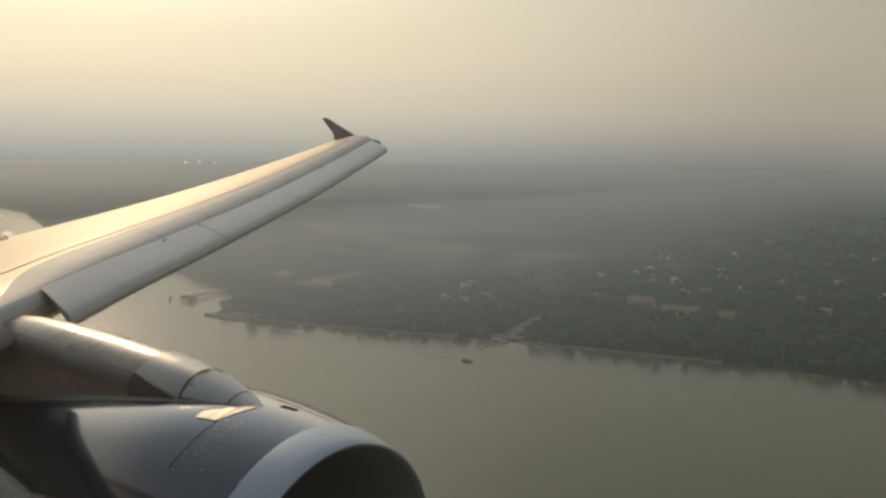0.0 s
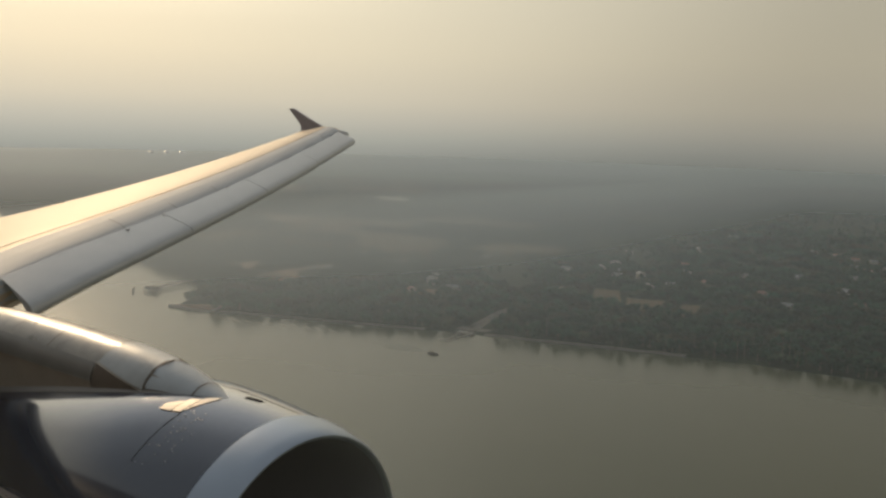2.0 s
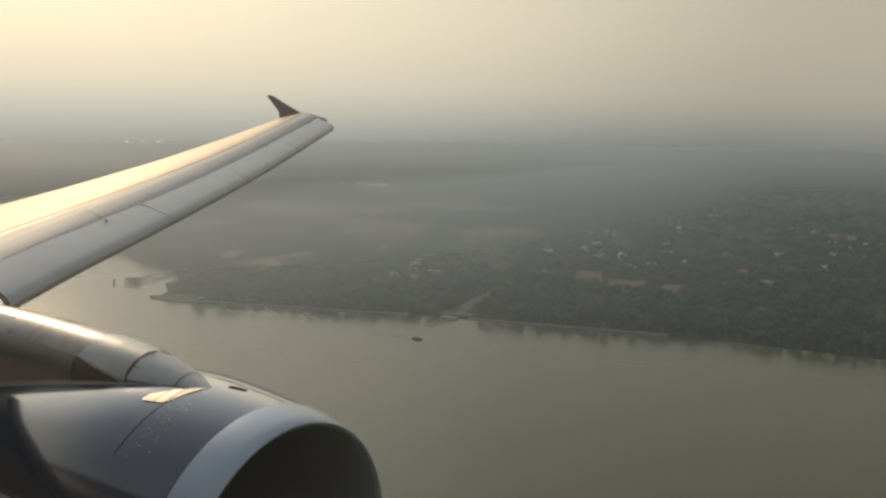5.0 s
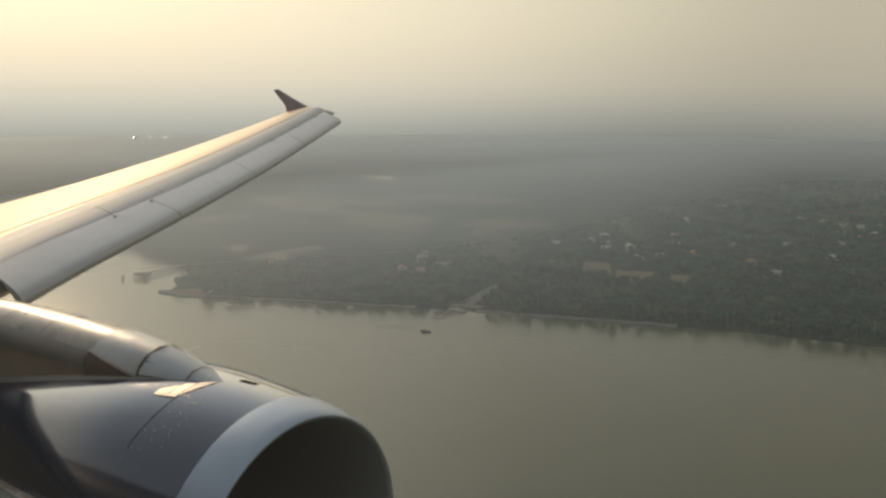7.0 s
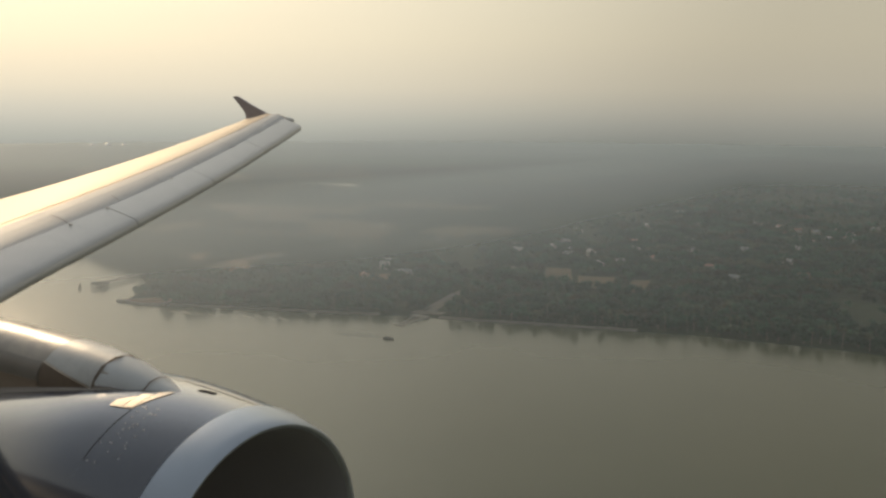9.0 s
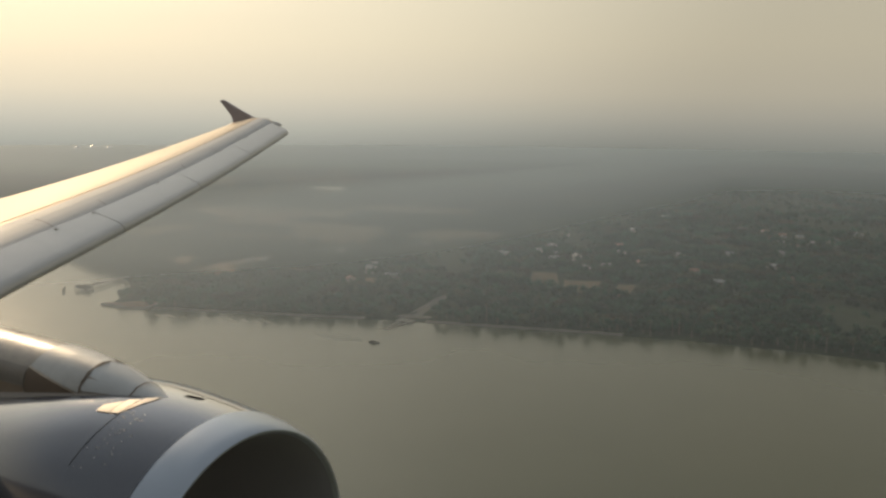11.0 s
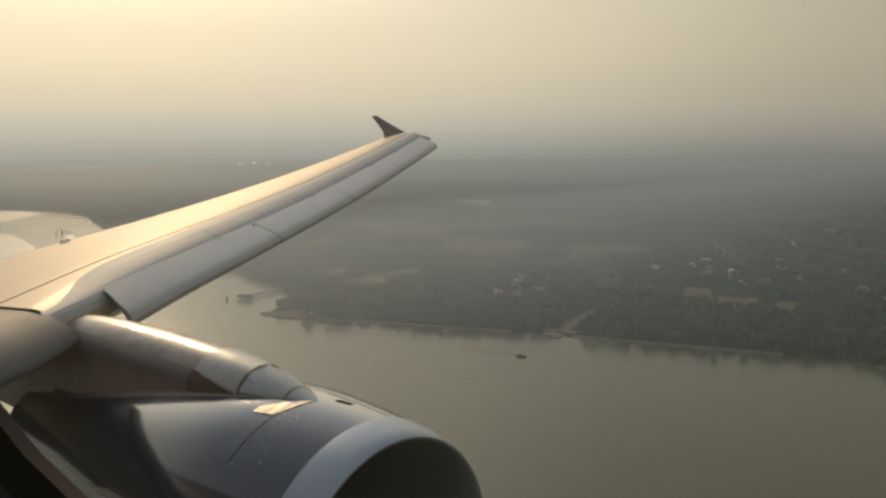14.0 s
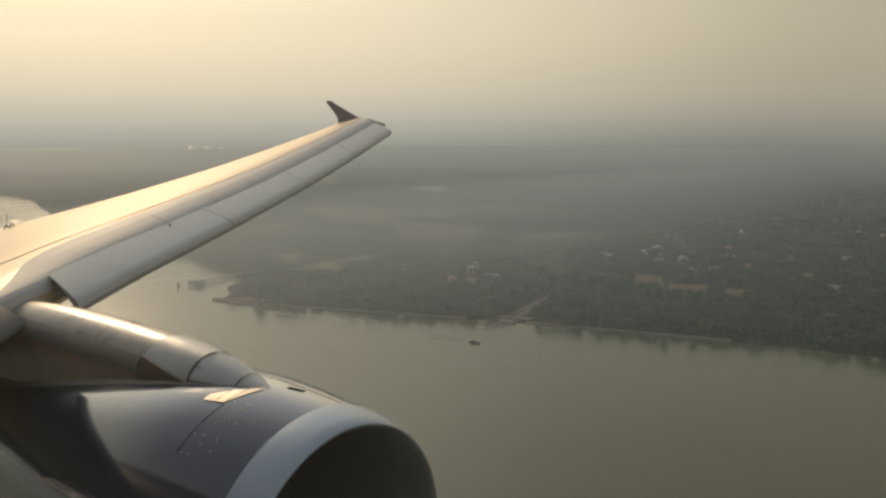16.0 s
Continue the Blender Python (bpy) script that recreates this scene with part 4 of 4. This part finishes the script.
# ======== houses and sheds ========
def house_proto(name, label, length, depth, high, roof_mat, group="village houses"):
    h = thing(name, label, "house", (0, 0, -400), group)
    part("wall", box((length, depth, high + 0.6), (0, 0, high / 2 - 0.3), 0.04), WALL, h)
    e, rise = 0.5, depth * 0.28
    prof = [(-depth / 2 - e, high - 0.12), (0, high + rise), (depth / 2 + e, high - 0.12), (depth / 2 + e, high + 0.06), (0, high + rise + 0.2), (-depth / 2 - e, high + 0.06)]
    part("roof", loft([[(x, y, z) for y, z in prof] for x in (-length / 2 - e, length / 2 + e)]), roof_mat, h)
    for x in (-length / 2, length / 2):
        part("gable", loft([[(x - 0.12 + k * 0.24, -depth / 2 + 0.02, high), (x - 0.12 + k * 0.24, 0, high + rise - 0.03), (x - 0.12 + k * 0.24, depth / 2 - 0.02, high)] for k in (0, 1)]), WALL, h)
    part("door", box((1.0, 0.08, 2.1), (length * 0.1, -depth / 2 - 0.02, 1.05), 0.01), TIMBER, h)
    for x in (-length * 0.33, length * 0.33):
        win = part("window", box((1.3, 0.1, 1.2), (x, -depth / 2 - 0.03, 1.6), 0.02), TIMBER, h)
        part("pane", box((1.1, 0.05, 1.0), (x, -depth / 2 - 0.07, 1.6), 0.005), GLASS, win)
    return h


kinds = [house_proto("house", "small whitewashed house with faded red tile roof among trees", 10, 8, 3.2, ROOF_TILE),
         house_proto("house", "small pale house with sheet metal roof among trees", 12, 8, 3.2, ROOF_TIN),
         house_proto("house", "two storey pale house with sheet metal roof among trees", 9, 9, 6.2, ROOF_TIN)]
for k, (x, y) in enumerate(HOUSES):
    copy_thing(kinds[(1, 0, 1, 2, 1, 0)[k % 6]], pose(x, y, ground_at(x, y), 0, 0, rng.uniform(-50, 50)))
copy_thing(kinds[1], pose(*SPIT_HOUSE, ground_at(*SPIT_HOUSE), 0, 0, 35) @ Matrix.Scale(0.7, 4))
shed = house_proto("long_shed", "long low farm shed with bright metal roof beside the field", 26, 7, 2.6, ROOF_TIN, "farm sheds")
for x, y, turn in SHEDS:
    copy_thing(shed, pose(x, y, ground_at(x, y), 0, 0, turn))
for p in kinds + [shed]:
    for o in [*p.children_recursive, p]:
        bpy.data.objects.remove(o)


# ======== shore: jetty, landing, quay, boat ========
def jetty(a, b, width, head):
    """A timber jetty on posts with a wide head."""
    a, b = Vector((*a, 0)), Vector((*b, 0))
    run = b - a
    length, u = run.length, run.normalized()
    v = Vector((-u.y, u.x, 0))
    j = thing("jetty", "old dark timber jetty on posts over the river", "jetty", (a.x, a.y, RIVER), turn=math.degrees(math.atan2(u.y, u.x)))
    part("deck", box((length, width, 0.5), (length / 2, 0, 3.2), 0.05), CONCRETE, j, "pale walkway deck")
    part("head_deck", box((9, head, 0.5), (length + 3, 0, 3.2), 0.05), TIMBER, j, "dark broad jetty head")
    n = int(length / 6)
    for k in range(n + 1):
        for side in (-1, 1):
            part("post", tube([(k * length / n, side * width * 0.42, -3), (k * length / n, side * width * 0.42, 3.1)], 0.3, 7), TIMBER, j)
            part("railing_post", box((0.16, 0.16, 1.3), (k * length / n, side * width * 0.46, 4.0), 0.01), TIMBER, j)
    for side in (-1, 1):
        part("railing", box((length, 0.14, 0.14), (length / 2, side * width * 0.46, 4.6), 0.02), TIMBER, j)
    for k in range(6):
        y = (k / 5 - 0.5) * head * 0.95
        for x in (length - 1, length + 7):
            part("post", tube([(x, y, -3), (x, y, 4.2 + rng.uniform(0, 1.6))], 0.4, 7), TIMBER, j)
    for k in range(5):
        part("fender", box((2.2, 2.0 + rng.uniform(0, 1.5), 1.6 + rng.uniform(0, 1.6)), (length + rng.uniform(0, 6), (k / 4 - 0.5) * head * 0.8, 4.1), 0.2), TIMBER, j)
    return j


jetty((-776, 638), (-765, 574), 3.6, 16)
for x, y, high in ((-780, 560, 3.9), (-771, 552, 3.9), (-1502, 716, 6.5), (-1494, 727, 9.0), (-1497, 737, 10.0), (-1500, 740, 8.0), (-1494, 745, 7.0), (-1490, 751, 4.5)):
    pile = thing("mooring_pile", "dark timber mooring pile standing in the river", "pile", (x, y, RIVER), "mooring piles")
    for k in range(3):
        part("stake", tube([(0.7 * math.cos(k * 2.1), 0.7 * math.sin(k * 2.1), -3), (0.2 * math.cos(k * 2.1), 0.2 * math.sin(k * 2.1), high)], 0.35 if high < 4 else 0.6, 7), TIMBER, pile)
    part("cap", tube([(0, 0, high - 0.7), (0, 0, high - 0.1)], 0.6, 9), TIMBER, pile)

stage = thing("landing_stage", "concrete river landing with two sloping gangways", "landing", (-420, 632, RIVER))
part("apron", box((16, 7, 2.4), (2, 4, 0.2), 0.2), CONCRETE, stage)
for x, turn in ((-2, 8), (8, -6)):
    g = part("gangway", box((1.6, 34, 0.5), (0, -14, 0), 0.06), CONCRETE, stage, "pale sloping gangway")
    g.matrix_basis = pose(x, 2, 0.8, 2, 0, turn)
part("cross_bar", box((13, 1.2, 0.5), (3.2, -29, 0.1), 0.05), CONCRETE, stage)
for x, y in ((-3, -20), (-1, -10), (9, -20), (8, -10)):
    part("post", tube([(x, y, -3), (x, y, 1.4)], 0.25, 7), TIMBER, stage)

QUAY = ((-693, 535), (-660, 537), (-640, 545), (-652, 574), (-672, 558))
bm = loft([[(x, y, RIVER + z) for x, y in QUAY] for z in (-2, 1.9)])
setting("quay", bm, CONCRETE, "stained concrete quay at the tip of the spit", "quay")
bm = loft([[(-662 + (x + 662) * 0.86, 549 + (y - 549) * 0.86, RIVER + z) for x, y in QUAY] for z in (1.8, 2.1)])
setting("spit_lawn", bm, FALLOW, "dry grass on top of the quay", "lawn")


def strip(name, points, width, mat, label, lift):
    bm = bmesh.new()
    rows = []
    for k, (x, y) in enumerate(points):
        w2 = width * rng.uniform(0.6, 1.2)
        rows.append([bm.verts.new((x, y - 1.0, RIVER - 0.6)), bm.verts.new((x, y + 1.0, RIVER + lift)), bm.verts.new((x, y + w2, RIVER + lift + 0.9)), bm.verts.new((x, y + w2 + 1, RIVER - 0.6))])
    for p, q in zip(rows, rows[1:]):
        for i in range(3):
            bm.faces.new((p[i], p[i + 1], q[i + 1], q[i]))
    bmesh.ops.recalc_face_normals(bm, faces=bm.faces)
    return setting(name, bm, mat, label, "beach")


def along_bank(x0, x1, step):
    xs_, ys_ = zip(*BANK[16:])
    return [(x, float(np.interp(x, xs_, ys_)) + rng.uniform(-0.8, 0.8)) for x in np.arange(x0, x1, step)]


strip("sand_beach", along_bank(-640, -450, 6), 4.0, TRACK, "thin grey muddy beach below the trees", 0.5)
strip("sand_beach", along_bank(-402, -236, 6), 4.5, TRACK, "pale sandy strip along the river edge", 0.6)

boat = thing("fishing_boat", "small dark wooden fishing boat on the river", "boat", (-398, 560, RIVER), turn=12)
hull = []
for x, wd, dz in ((-4.5, 0.35, 0.5), (-3.5, 0.8, 0.15), (-1.5, 1.05, 0.0), (1, 1.05, 0.0), (3, 0.75, 0.2), (4.6, 0.1, 0.8)):
    hull.append([(x, -wd, 0.75 + dz), (x, -wd * 0.7, 0.0), (x, 0, -0.35), (x, wd * 0.7, 0.0), (x, wd, 0.75 + dz), (x, wd * 0.85, 0.72 + dz), (x, 0, 0.25), (x, -wd * 0.85, 0.72 + dz)])
part("hull", loft(hull), HULL, boat)
part("canopy", smooth(loft([[(x, 1.0 * math.cos(a), 0.9 + 1.1 * math.sin(a)) for a in np.linspace(0, math.pi, 9)] + [(x, 0.9 * math.cos(a), 0.9 + 1.0 * math.sin(a)) for a in np.linspace(math.pi, 0, 9)] for x in (-2.4, -0.5, 1.2)])), TIMBER, boat, "arched cover")
part("motor", box((0.5, 0.4, 0.8), (-4.4, 0, 1.0), 0.05), DARK, boat)


def wave_ridges(name, label, lines, width, high):
    """Low long swells on the water."""
    bm = bmesh.new()
    for (ax, ay), (bx, by) in lines:
        u = Vector((bx - ax, by - ay, 0)).normalized()
        v = Vector((-u.y, u.x, 0))
        rows = []
        for k in range(7):
            f = k / 6
            s_ = math.sin(math.pi * f)
            c = Vector((ax + (bx - ax) * f, ay + (by - ay) * f, RIVER)) + v * rng.uniform(-0.4, 0.4)
            rows.append([bm.verts.new(c + v * width * q * (0.4 + 0.6 * s_) + Vector((0, 0, z * high * s_ - 0.05))) for q, z in ((-1, 0), (-0.45, 0.7), (0, 1), (0.45, 0.7), (1, 0))])
        for p, q in zip(rows, rows[1:]):
            for i in range(4):
                bm.faces.new((p[i], p[i + 1], q[i + 1], q[i]))
    bmesh.ops.recalc_face_normals(bm, faces=bm.faces)
    return setting(name, smooth(bm, 80), WATER, label, "waves", "stuff")


wave_ridges("shore_waves", "long low swells running in to the bank", [((-634 + 11 * k, 543 + 4 * k + rng.uniform(-2, 2)), (-596 + 10.5 * k, 531 + 3.6 * k)) for k in range(10)], 3.6, 0.5)
wave_ridges("boat_wake", "faint spreading wake behind a small boat", [((-404, 561), (-448, 570)), ((-404, 560), (-446, 548)), ((-408, 560), (-468, 557))], 1.6, 0.35)

# ======== far domes and sheds ========
dome = thing("storage_dome", "large white storage dome on the far plain", "storage dome", (0, 0, -400), "white storage domes")
prof = [(r * 24, z * 32) for r, z in ((1.0, 0.0), (1.0, 0.12), (0.97, 0.35), (0.86, 0.6), (0.66, 0.82), (0.36, 0.96), (0.08, 1.0))]
part("shell", smooth(loft([[(r * math.cos(a), r * math.sin(a), z) for a in np.linspace(0, 2 * math.pi, 33)[:-1]] for r, z in [(24, -12)] + prof])), DOME, dome)
part("vent", tube([(0, 0, 31), (0, 0, 33)], 2, 12), DOME, dome)
for az, r in ((53.2, 3900), (52.3, 3930), (51.4, 3900), (46.6, 3930), (45.0, 3930)):
    x, y = -r * math.sin(radians(az)), r * math.cos(radians(az))
    copy_thing(dome, pose(x, y, ground_at(x, y)))
for o in [*dome.children_recursive, dome]:
    bpy.data.objects.remove(o)
for az, r, size in ((23.9, 3600, 1.3), (57, 3600, 1.5), (55, 4200, 2.0), (60, 3900, 1.6)):
    x, y = -r * math.sin(radians(az)), r * math.cos(radians(az))
    far_shed = thing("far_warehouse", "long pale warehouse on the far plain", "warehouse", (x, y, ground_at(x, y)), "far warehouses", az)
    part("wall", box((30 * size, 14, 9), (0, 0, 3.5), 0.2), WALL, far_shed)
    part("roof", loft([[(q, -8, 8), (q, 0, 11), (q, 8, 8), (q, 8, 7.6), (q, -8, 7.6)] for q in (-15.5 * size, 15.5 * size)]), ROOF_TIN, far_shed)
